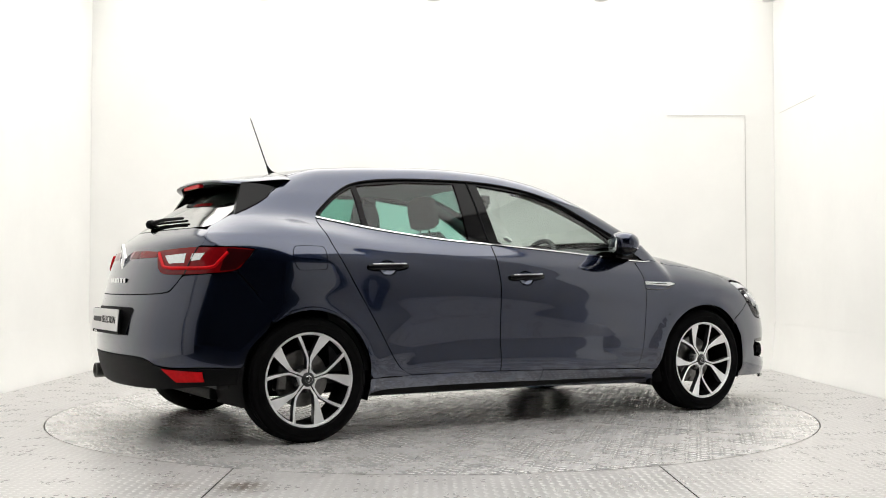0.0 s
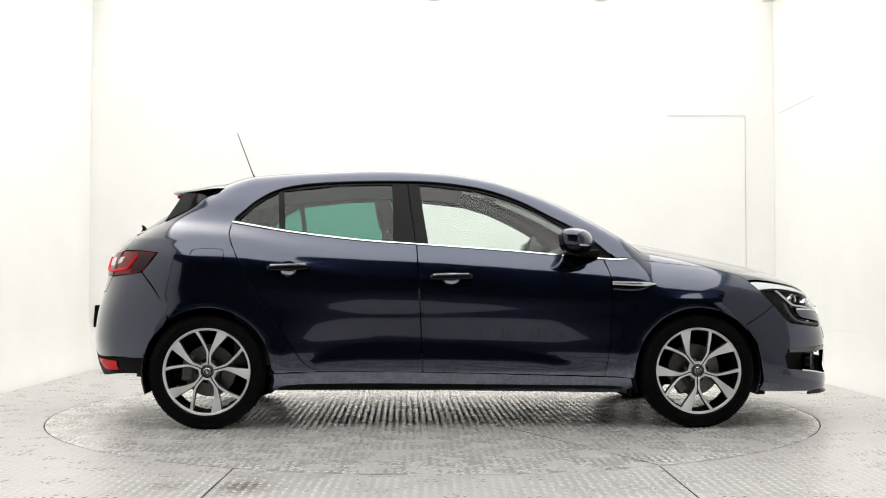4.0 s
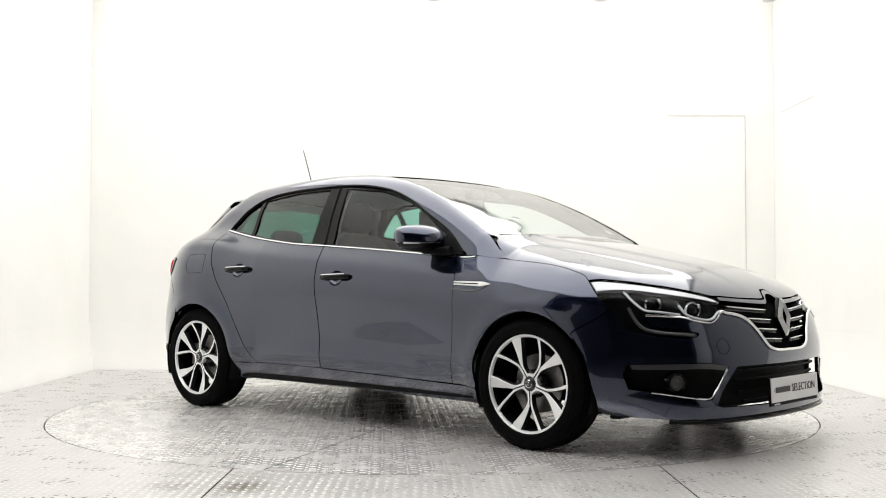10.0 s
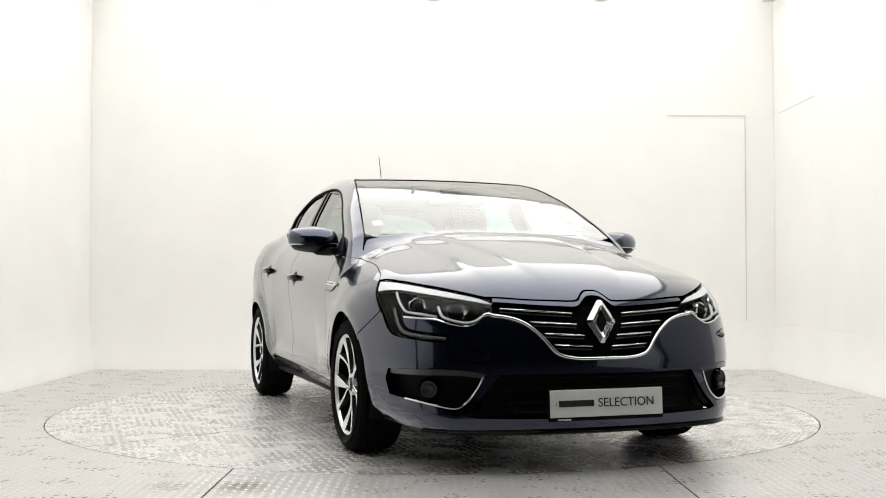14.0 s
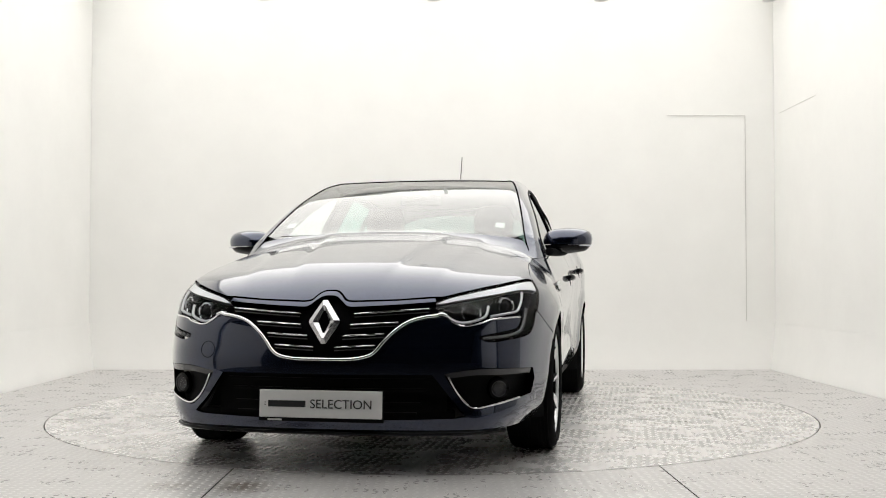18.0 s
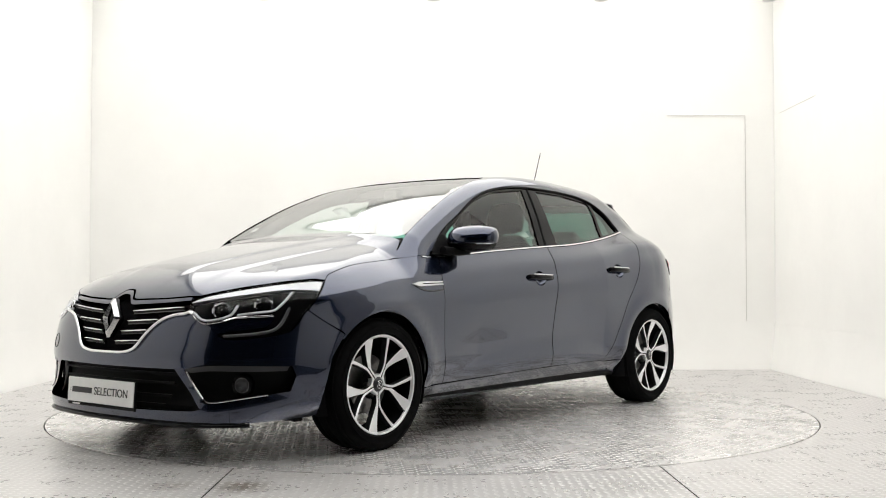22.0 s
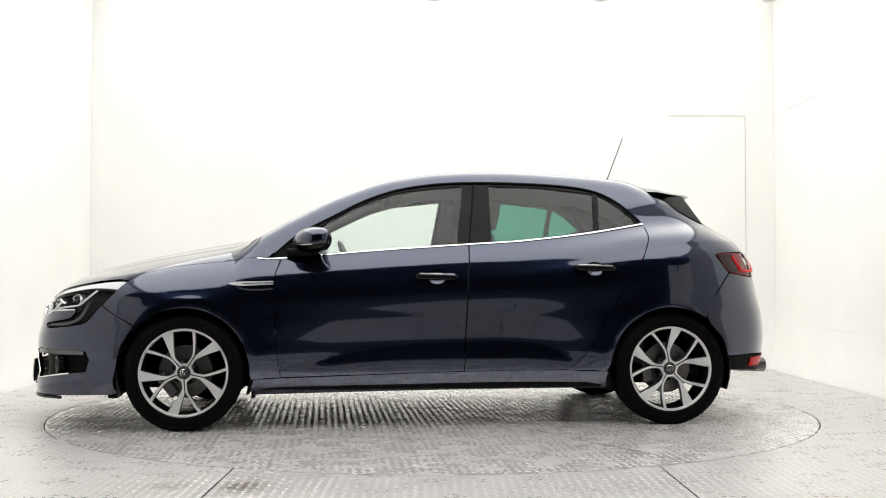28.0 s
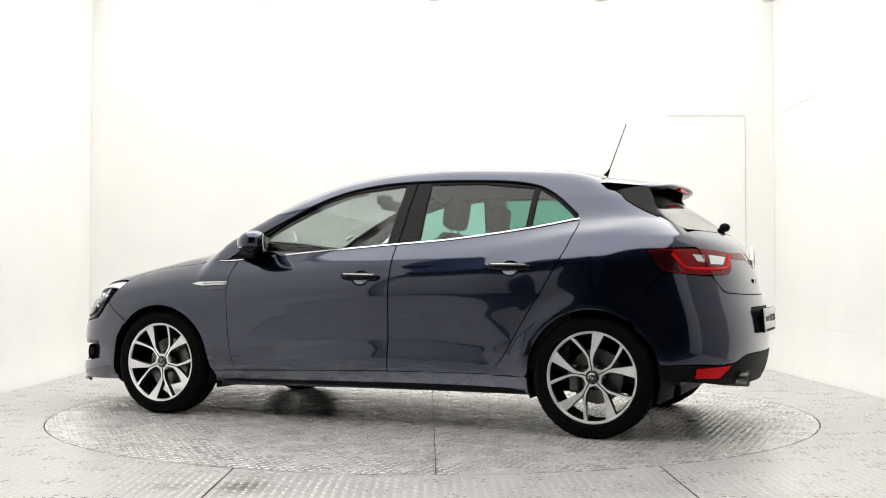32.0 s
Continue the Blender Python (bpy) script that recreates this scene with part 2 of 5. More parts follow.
def side_y(x, z):
    w, zb, yb, yr = WIDTH(x), BELT_Z(x), BELT_Y(x), RAIL_Y(x)
    zr = 1.40
    ks = [0 * x + 0.14, 0 * x + 0.24, 0 * x + 0.36, 0 * x + 0.48, np.minimum(0.62, zb - 0.225), zb - 0.17, zb - 0.15, zb - 0.085, zb, (zb + zr) / 2, 0 * x + zr]
    vs = [w - 0.16, w - 0.070, w - 0.012, w - 0.005, w - 0.001, w - 0.0015, w - 0.0065 - 0.06 * (0.80 - np.minimum(yb, 0.80)), w - 0.024 - 0.3 * (0.80 - np.minimum(yb, 0.80)), yb,
          yb + (yr - yb) * 0.46, yr]
    sl = []
    d = [(vs[i + 1] - vs[i]) / (ks[i + 1] - ks[i]) for i in range(len(ks) - 1)]
    for i in range(len(ks)):
        if i == 0:
            sl.append(d[0])
        elif i == len(ks) - 1:
            sl.append(d[-1])
        else:
            h0, h1 = ks[i] - ks[i - 1], ks[i + 1] - ks[i]
            sl.append((d[i - 1] * h1 + d[i] * h0) / (h0 + h1))
    out = vs[0] + (z - ks[0]) * sl[0]
    for i in range(len(ks) - 1):
        h = ks[i + 1] - ks[i]
        t = np.clip((z - ks[i]) / h, 0, 1)
        v = (2 * t ** 3 - 3 * t * t + 1) * vs[i] + (t ** 3 - 2 * t * t + t) * h * sl[i] + (3 * t * t - 2 * t ** 3) * vs[i + 1] + (t ** 3 - t * t) * h * sl[i + 1]
        out = np.where(z >= ks[i], v, out)
    out = np.where(z > ks[-1], vs[-1] + (z - ks[-1]) * sl[-1], out)
    # the doors' hollow over a sharp-edged lower blade
    zl = DOOR_LINE(x)
    near = np.clip(1 - (np.abs(x + 0.02) / 0.93) ** 8, 0, 1)
    fall = np.clip((z - zl) / 0.33, 0, 1)
    out = out - 0.021 * near * -smax(-np.maximum((z - 0.315) / (zl - 0.315 + 1e-3), 0), -(0.5 + 0.5 * np.cos(np.pi * fall)), 0.22) * np.clip((zl - 0.32) / 0.06, 0, 1)
    # the rear quarter draws in above the wheel
    out = out - 0.024 * np.clip((z - 0.62) / 0.25, 0, 1) * np.clip((1.25 - z) / 0.25, 0, 1) * np.clip((-0.75 - x) / 0.6, 0, 1)
    # flares round the wheel openings
    for cx in (1.334, -1.334):
        r = np.hypot(x - cx, z - 0.31)
        out = out + 0.012 * np.exp(-((r - 0.37) / 0.055) ** 2)
    return out


def form(x, y, z):
    """Negative inside the body, positive outside."""
    x, y, z = np.broadcast_arrays(np.asarray(x, float), np.abs(np.asarray(y, float)), np.asarray(z, float))
    hood = np.clip((x - 0.95) / 0.15, 0, 1)
    crown = (0.020 + 0.026 * hood) * (y / 0.6) ** 2.4
    # the hood's two raised lines
    rise = np.clip((2.1 - x) / 0.25, 0, 1) * hood
    crease = rise * (0.007 / (1 + np.exp(np.clip((y - 0.22 - 0.14 * (1.9 - x)) / 0.011, -30, 30))) + 0.006 / (1 + np.exp(np.clip((y - 0.44 - 0.10 * (1.9 - x)) / 0.012, -30, 30))))
    top = z - (TOP_Z(x) - crown + crease)
    side = y - side_y(x, z)
    nose = x - (NOSE_X(z) - 0.20 * y ** 2 - 0.85 * y ** 7)
    tail = (TAIL_X(z) + (0.26 + 0.16 * np.clip((z - 1.03) / 0.1, 0, 1)) * y ** 2 + 0.50 * y ** 6) - x
    f = smax(top * 0.9, side, 0.065 + 0.09 * hood - 0.115 * np.clip((x - 1.15) / 0.4, 0, 1))
    f = smax(f, nose * 0.85, 0.13)
    return smax(f, tail * 0.85, 0.12)


def solve(fun, lo, hi):
    """Bisection: fun(lo) < 0 < fun(hi)."""
    lo, hi = np.array(lo, float), np.array(hi, float)
    for _ in range(22):
        m = (lo + hi) / 2
        inside = fun(m) < 0
        lo, hi = np.where(inside, m, lo), np.where(inside, hi, m)
    return (lo + hi) / 2


AXIS_F, AXIS_R = 0.9, -0.9


def project(kind, u, v, side=1):
    """Points on the body: side (x, z), top (x, y), front or rear (angle, z) round an upright axis."""
    u, v = np.array(u, float), np.array(v, float)
    if kind == "side":
        y = solve(lambda q: form(u, q, v), 0 * u, 0 * u + 1.4)
        return np.stack([u, y * side, v], -1)
    if kind == "top":
        z = solve(lambda q: form(u, v, q), 0 * u + 0.55, 0 * u + 1.9)
        return np.stack([u, v, z], -1)
    if kind == "front":
        r = solve(lambda q: form(AXIS_F + q * np.cos(u), q * np.sin(u), v), 0 * u + 0.05, 0 * u + 2)
        return np.stack([AXIS_F + r * np.cos(u), r * np.sin(u), v], -1)
    r = solve(lambda q: form(AXIS_R - q * np.cos(u), q * np.sin(u), v), 0 * u + 0.05, 0 * u + 2)
    return np.stack([AXIS_R - r * np.cos(u), r * np.sin(u), v], -1)


def normals_at(p):
    e = 2e-3
    x, y, z = p[:, 0], p[:, 1], p[:, 2]
    sy = np.where(y < 0, -1, 1)
    g = np.stack([form(x + e, y, z) - form(x - e, y, z), (form(x, np.abs(y) + e, z) - form(x, np.maximum(np.abs(y) - e, 0), z)) * sy,
                  form(x, y, z + e) - form(x, y, z - e)], -1)
    g[:, 1] = np.where(np.abs(y) < e, 0, g[:, 1])
    return g / np.linalg.norm(g, axis=1)[:, None]


def inside_poly(poly, pts):
    c = np.zeros(len(pts), bool)
    n = len(poly)
    for i in range(n):
        (x0, y0), (x1, y1) = poly[i], poly[(i + 1) % n]
        if y0 == y1:
            continue
        hit = (y0 > pts[:, 1]) != (y1 > pts[:, 1])
        c ^= hit & (pts[:, 0] < (x1 - x0) * (pts[:, 1] - y0) / (y1 - y0) + x0)
    return c


def angle_of(kind, x, y):
    return math.atan2(y, x - AXIS_F) if kind == "front" else math.atan2(y, AXIS_R - x)


def resample(loop, step):
    out = []
    n = len(loop)
    for i in range(n):
        a, b = np.array(loop[i]), np.array(loop[(i + 1) % n])
        d = np.hypot(*(b - a))
        if d < 1e-6:
            continue
        k = max(1, int(math.ceil(d / step)))
        out += [tuple(a + (b - a) * j / k) for j in range(k)]
    return out


def panel(name, kind, loop, mat, parent, label="", step=0.035, proud=0.0, depth=0.018, side=1, holes=()):
    """A skin panel: its outline laid on the body's form, with an edge turned inwards."""
    loop = resample(loop, step)
    loops = [loop] + [resample(h, step) for h in holes]
    pts, edges, rims = [], [], []
    for lp in loops:
        s0 = len(pts)
        pts += lp
        rims.append(list(range(s0, s0 + len(lp))))
        edges += [(s0 + i, s0 + (i + 1) % len(lp)) for i in range(len(lp))]
    arr = np.array(loop)
    (u0, v0), (u1, v1) = arr.min(0), arr.max(0)
    nu, nv = max(2, int((u1 - u0) / step)), max(2, int((v1 - v0) / step))
    gu, gv = np.meshgrid(np.linspace(u0, u1, nu + 1)[1:-1], np.linspace(v0, v1, nv + 1)[1:-1])
    g = np.stack([gu.ravel(), gv.ravel()], -1)
    keep = inside_poly(loop, g)
    for h in loops[1:]:
        keep &= ~inside_poly(h, g)
    g = g[keep]
    if len(g):
        b = np.array(pts)
        far = np.array([((b - q) ** 2).sum(1).min() for q in g]) > (0.45 * step) ** 2
        g = g[far]
    allp = [Vector(p) for p in pts] + [Vector(p) for p in g]
    vo, _, fo, ov, _, _ = delaunay_2d_cdt(allp, edges, [], 0, 1e-7)
    vo = np.array([tuple(v) for v in vo])
    fo = np.array([f for f in fo if len(f) == 3])
    cen = vo[fo].mean(1)
    ok = inside_poly(loop, cen)
    for h in loops[1:]:
        ok &= ~inside_poly(h, cen)
    fo = fo[ok]
    where = {}
    for i, src in enumerate(ov):
        for s in src:
            where[s] = i
    P = project(kind, vo[:, 0], vo[:, 1], side)
    N = normals_at(P)
    P = P + N * proud
    # outward winding
    a, b, c = P[fo[:, 0]], P[fo[:, 1]], P[fo[:, 2]]
    flip = (np.cross(b - a, c - a) * N[fo[:, 0]]).sum(1) < 0
    fo[flip] = fo[flip][:, [0, 2, 1]]
    verts, norms, faces = list(P), list(N), [tuple(f) for f in fo]
    if depth:
        for rim in rims:
            ids = [where[i] for i in rim if i in where]
            n = len(ids)
            s0 = len(verts)
            for i in range(n):
                p, q = P[ids[i - 1]], P[ids[(i + 1) % n]]
                t = q - p
                o = np.cross(t, N[ids[i]])
                o = o / (np.linalg.norm(o) + 1e-9)
                verts += [P[ids[i]], P[ids[i]] - N[ids[i]] * depth]
                norms += [o, o]
            for i in range(n):
                j = (i + 1) % n
                faces.append((s0 + 2 * i, s0 + 2 * j, s0 + 2 * j + 1, s0 + 2 * i + 1))
    return mesh_object(name, verts, faces, mat, parent, label, smooth=True, normals=norms)


# ---- the studio ----
def studio():
    # walls
    def wall(name, x0, x1, y0, y1, z0, z1, mat, label):
        bm = bmesh.new()
        box(bm, x0, x1, y0, y1, z0, z1)
        return tagged(part(name, bm, mat), label=label, category="wall", kind="structure")
    wall("wall_north", -3.3, 3.3, 3.06, 3.26, -0.2, 4.0, WALL, "white painted studio wall behind the turntable")
    wall("wall_west", -3.34, -3.14, -3.1, 3.056, -0.2, 4.0, WALL, "white painted studio side wall")
    wall("wall_east", 3.14, 3.34, -1.35, 3.056, -0.2, 4.0, WALL, "white painted studio side wall")
    # Out of view: grey colour stands in for the wall's weaker light here.
    wall("wall_east_front", 3.14, 3.34, -3.1, -1.354, -0.2, 4.0, DIMWALL, "unseen front part of the studio side wall, greyed for its dimmer light")
    # Unseen white screens, added to give the lacquer its bright patches.
    wall("wall_screen_west", -3.34, -3.18, -4.8, -3.3, -0.15, 2.2, WALL, "unseen white screen added beside the camera for reflections in the lacquer")
    wall("wall_screen_east", 3.18, 3.34, -4.8, -3.3, -0.15, 2.2, WALL, "unseen white screen added beside the camera for reflections in the lacquer")
    wall("ceiling_rear", -6.3, 6.3, -10.3, -4.52, 4.004, 4.15, DARKWALL, "dark ceiling behind the camera")
    wall("wall_south", -6.2, 6.2, -10.2, -10.0, -0.2, 4.0, DARKWALL, "dark wall behind the camera")
    wall("wall_southwest", -6.2, -6.0, -10.0, -2.9, -0.2, 4.0, GREYWALL, "grey side wall behind the camera")
    wall("wall_southeast", 6.0, 6.2, -10.0, -2.9, -0.2, 4.0, GREYWALL, "grey side wall behind the camera")
    wall("wall_return_west", -6.0, -3.344, -3.1, -2.9, -0.2, 4.0, GREYWALL, "grey return wall beside the studio opening")
    wall("wall_return_east", 3.344, 6.0, -3.1, -2.9, -0.2, 4.0, GREYWALL, "grey return wall beside the studio opening")
    wall("ceiling", -6.3, 6.3, -4.51, 3.3, 4.004, 4.15, CEIL, "white painted studio ceiling")
    # sloping skirting
    for nm, pts in (("baseboard_north", [(-3.128, 3.0), (3.128, 3.0)]), ("baseboard_west", [(-3.07, -3.06), (-3.07, 3.05)]), ("baseboard_east", [(3.07, 3.05), (3.07, -1.35)])):
        (xa, ya), (xb, yb) = pts
        d = Vector((xb - xa, yb - ya, 0)).normalized()
        n = Vector((-d.y, d.x, 0))
        bm = bmesh.new()
        prof = [(0.0, -0.02)] + [(0.0565 * (1 - (1 - t) ** 2), 0.42 * t) for t in np.linspace(0, 1, 9)] + [(0.06, 0.42), (0.06, -0.02)]
        ra = [bm.verts.new(Vector((xa, ya, 0)) + n * o + Vector((0, 0, z))) for o, z in prof]
        rb = [bm.verts.new(Vector((xb, yb, 0)) + n * o + Vector((0, 0, z))) for o, z in prof]
        for i in range(len(prof)):
            j = (i + 1) % len(prof)
            bm.faces.new((ra[i], ra[j], rb[j], rb[i]))
        bm.faces.new(ra)
        bm.faces.new(rb)
        tagged(part(nm, bm, WALL, smooth=40), label="white sloping skirting along the studio wall", category="baseboard", kind="structure")


    # a flush hatch in the rear wall: its joints show
    for nm, x0, x1, z0, z1 in (("hatch_joint_side", 2.870, 2.874, 0.44, 2.33), ("hatch_joint_top", 2.15, 2.868, 2.330, 2.333)):
        bm = bmesh.new()
        box(bm, x0, x1, 3.052, 3.058, z0, z1)
        tagged(part(nm, bm, JOINT), label="thin dark joint of a flush hatch in the white wall", category="joint", kind="structure")
    bm = bmesh.new()
    box(bm, 3.137, 3.143, 1.98, 2.9, 2.330, 2.333)
    tagged(part("hatch_joint_return", bm, JOINT), label="thin dark joint of a panel in the white side wall", category="joint", kind="structure")


studio()


DISC_R = 2.275


def floor_plates():
    # platform with a round opening
    bm = bmesh.new()
    n = 180
    ring = [(DISC_R * math.cos(2 * math.pi * k / n) * 1.003, DISC_R * math.sin(2 * math.pi * k / n) * 1.003) for k in range(n)]
    outer = []
    for x, y in ring:
        k = 3.066 / max(abs(x), abs(y))
        outer.append((x * k, y * k))
    vi = [bm.verts.new((x, y, 0)) for x, y in ring]
    vd = [bm.verts.new((x, y, -0.04)) for x, y in ring]
    vo = [bm.verts.new((x, y, 0)) for x, y in outer]
    for k in range(n):
        j = (k + 1) % n
        bm.faces.new((vi[k], vi[j], vo[j], vo[k]))
        bm.faces.new((vi[j], vi[k], vd[k], vd[j]))
    ob = part("floor", bm, FLOOR_METAL)
    for nm, x in (("plate_joint", -0.85), ("plate_joint", 0.975)):
        bm = bmesh.new()
        y1 = -math.sqrt(DISC_R ** 2 * 1.006 - x * x)
        box(bm, x - 0.003, x + 0.003, -3.06, y1, -0.004, 0.0006)
        part(nm, bm, RUBBER, ob)
    tagged(ob, label="grey metal tread plate platform round the turntable", category="floor", kind="structure")
    bm = bmesh.new()
    box(bm, -6.1, 6.1, -10.1, 3.2, -0.3, -0.1)
    tagged(part("ground", bm, DARKWALL), label="dark concrete floor under the platform", category="floor", kind="structure")
    disc = new("turntable", None)
    tagged(disc, label="round grey metal tread plate turntable in the floor", category="turntable")
    bm = bmesh.new()
    lathe(bm, [(0.001, 0.0), (0.8, 0), (1.6, 0), (DISC_R, 0.0), (DISC_R, -0.06)], n=180, axis="z")
    part("disc", bm, METAL, disc)
    bm = bmesh.new()
    d = Vector((-0.91, 2.05, 0)).normalized()
    n = Vector((-d.y, d.x, 0)) * 0.0025
    vs = [bm.verts.new(d * a + n * b + Vector((0, 0, 0.0007))) for a, b in ((-2.26, -1), (2.26, -1), (2.26, 1), (-2.26, 1))]
    vb = [bm.verts.new(v.co - Vector((0, 0, 0.004))) for v in vs]
    bm.faces.new(vs)
    for i in range(4):
        bm.faces.new((vs[i], vs[(i + 1) % 4], vb[(i + 1) % 4], vb[i]))
    part("plate_joint", bm, RUBBER, disc)
    return disc


turntable = floor_plates()


def ceiling_lights():
    lt = new("ceiling_light", None)
    bm = bmesh.new()
    x1, y0, y1 = 3.02, -4.3, 2.96
    box(bm, -x1, x1, y0 - 0.05, y0, -0.08, 0.1)
    box(bm, -x1, x1, y1, y1 + 0.05, -0.08, 0.1)
    box(bm, -x1 - 0.05, -x1, y0 - 0.05, y1 + 0.05, -0.08, 0.1)
    box(bm, x1, x1 + 0.05, y0 - 0.05, y1 + 0.05, -0.08, 0.1)
    part("frame", bm, CEIL, lt)
    bm = bmesh.new()
    box(bm, 0.002 - x1, x1 - 0.002, y0 + 0.002, y1 - 0.002, -0.05, 0.09)
    part("diffuser", bm, LAMP, lt)
    lt.location = (0, 0, 3.9)
    tagged(lt, label="large white fabric light box under the ceiling, switched on", category="ceiling light")
    first = None
    for x in (-3.01, -1.52, 0.0, 1.5, 3.01):
        if first is None:
            first = new("downlight", None)
            bm = bmesh.new()
            lathe(bm, [(0.0005, 0.0), (0.05, 0.0), (0.062, -0.01), (0.07, 0.02), (0.07, 0.12), (0.02, 0.14), (0.02, 0.675)], 24, axis="z")
            part("housing", bm, CEIL, first, smooth=40)
            tagged(first, label="small pale downlight hanging before the wall", category="downlight", group="downlights along the studio wall")
            first.location = (x, 2.75, 3.33)
        else:
            copy_thing(first, pose(x, 2.75, 3.33))


ceiling_lights()


# ---- the car ----
car = new("car", None)
tagged(car, label="dark blue-grey metallic five-door hatchback on the turntable", category="car")
AX = 1.3345
RAIL_C = (0.25, 1.05)


def section(u, v, side=1):
    """A point on the body at x = u, seen at the angle v from a line inside it."""
    r = solve(lambda q: form(u, RAIL_C[0] + q * np.cos(v), RAIL_C[1] + q * np.sin(v)), 0 * u + 0.005, 0 * u + 1.3)
    return np.stack([u, (RAIL_C[0] + r * np.cos(v)) * side, RAIL_C[1] + r * np.sin(v)], -1)


project_plain = project


def project(kind, u, v, side=1):
    if kind == "section":
        return section(np.array(u, float), np.array(v, float), side)
    return project_plain(kind, u, v, side)


def sec_side(pts):
    """(x, z) on the flank as (x, angle)."""
    p = np.array(pts, float)
    q = project_plain("side", p[:, 0], p[:, 1])
    return [(a[0], math.atan2(a[2] - RAIL_C[1], a[1] - RAIL_C[0])) for a in q]


def sec_top(pts):
    """(x, y) on the roof as (x, angle)."""
    p = np.array(pts, float)
    q = project_plain("top", p[:, 0], p[:, 1])
    return [(a[0], math.atan2(a[2] - RAIL_C[1], a[1] - RAIL_C[0])) for a in q]


def along(kind, y, z):
    """x of the nose or tail at (y, z)."""
    y, z = np.abs(np.array(y, float)), np.array(z, float)
    if kind == "front":
        return solve(lambda q: form(q, y, z), 0 * y + 0.5, 0 * y + 2.6)
    return -solve(lambda q: form(-q, y, z), 0 * y + 0.5, 0 * y + 2.6)


def wrap(kind, pts):
    """Points ("y", y, z) or ("x", x, z) on the nose or tail as (angle, z)."""
    isy = np.array([p[0] == "y" for p in pts])
    a, z = np.array([p[1] for p in pts], float), np.array([p[2] for p in pts], float)
    x1 = along(kind, np.where(isy, a, 0.3), z)
    x = np.where(isy, x1, a)
    y1 = project_plain("side", np.where(isy, 0.0, a), z)[:, 1]
    y = np.where(isy, a, y1)
    return [(angle_of(kind, *p), q) for p, q in zip(zip(x, y), z)]


def both(half):
    """A half outline from the middle line to the middle line, mirrored (front and rear kinds)."""
    return half + [(-u, v) for u, v in reversed(half) if abs(u) > 1e-6]


def both_top(half):
    return half + [(x, -y) for x, y in reversed(half) if abs(y) > 1e-6]


def arc(cx, cz, r, a0, a1, n=24):
    return [(cx + r * math.cos(radians(a0 + (a1 - a0) * k / n)), cz + r * math.sin(radians(a0 + (a1 - a0) * k / n))) for k in range(n + 1)]


ARCH = 0.345
WINDOW_TOP = [(0.86, 0.955), (0.73, 1.065), (0.544, 1.165), (0.354, 1.262), (0.131, 1.332), (-0.19, 1.368), (-0.65, 1.364), (-0.934, 1.334), (-1.084, 1.268), (-1.215, 1.155)]
BELT = [(0.83, 0.917), (0.3, 0.962), (-0.205, 0.998), (-0.52, 1.02), (-0.9, 1.066), (-1.228, 1.122)]
DOOR_REAR = [(-1.236, 1.10), (-1.232, 1.05), (-1.19, 0.945), (-1.104, 0.792), (-1.02, 0.666), (-0.925, 0.51), (-0.85, 0.39), (-0.79, 0.33), (-0.74, 0.309)]
G = 0.0035
WING_TOP = [(1.135, 0.903), (1.40, 0.874), (1.578, 0.831), (1.632, 0.80)]


LAMP_TOP = [(0.447, 0.706), (0.496, 0.729), (0.589, 0.753), (0.672, 0.773), (0.712, 0.783), (0.754, 0.793), (0.787, 0.801)]
GRILLE_LOW = [(0.0, 0.474), (0.115, 0.475), (0.18, 0.485), (0.216, 0.503), (0.25, 0.544), (0.285, 0.581), (0.329, 0.615), (0.372, 0.635), (0.426, 0.647), (0.458, 0.650)]


def shift(pts, dx, dz=0.0):
    return [(x + dx, z + dz) for x, z in pts]


HANDLES = ((-0.018, 0.818), (-0.90, 0.868))


def cup_rim(hx, hz, f=1.0):
    """The oval recess behind a door handle."""
    return [(hx + 0.054 * f * math.cos(w), hz - 0.004 + 0.043 * f * math.sin(w)) for w in np.linspace(0, 2 * math.pi, 28, endpoint=False)]


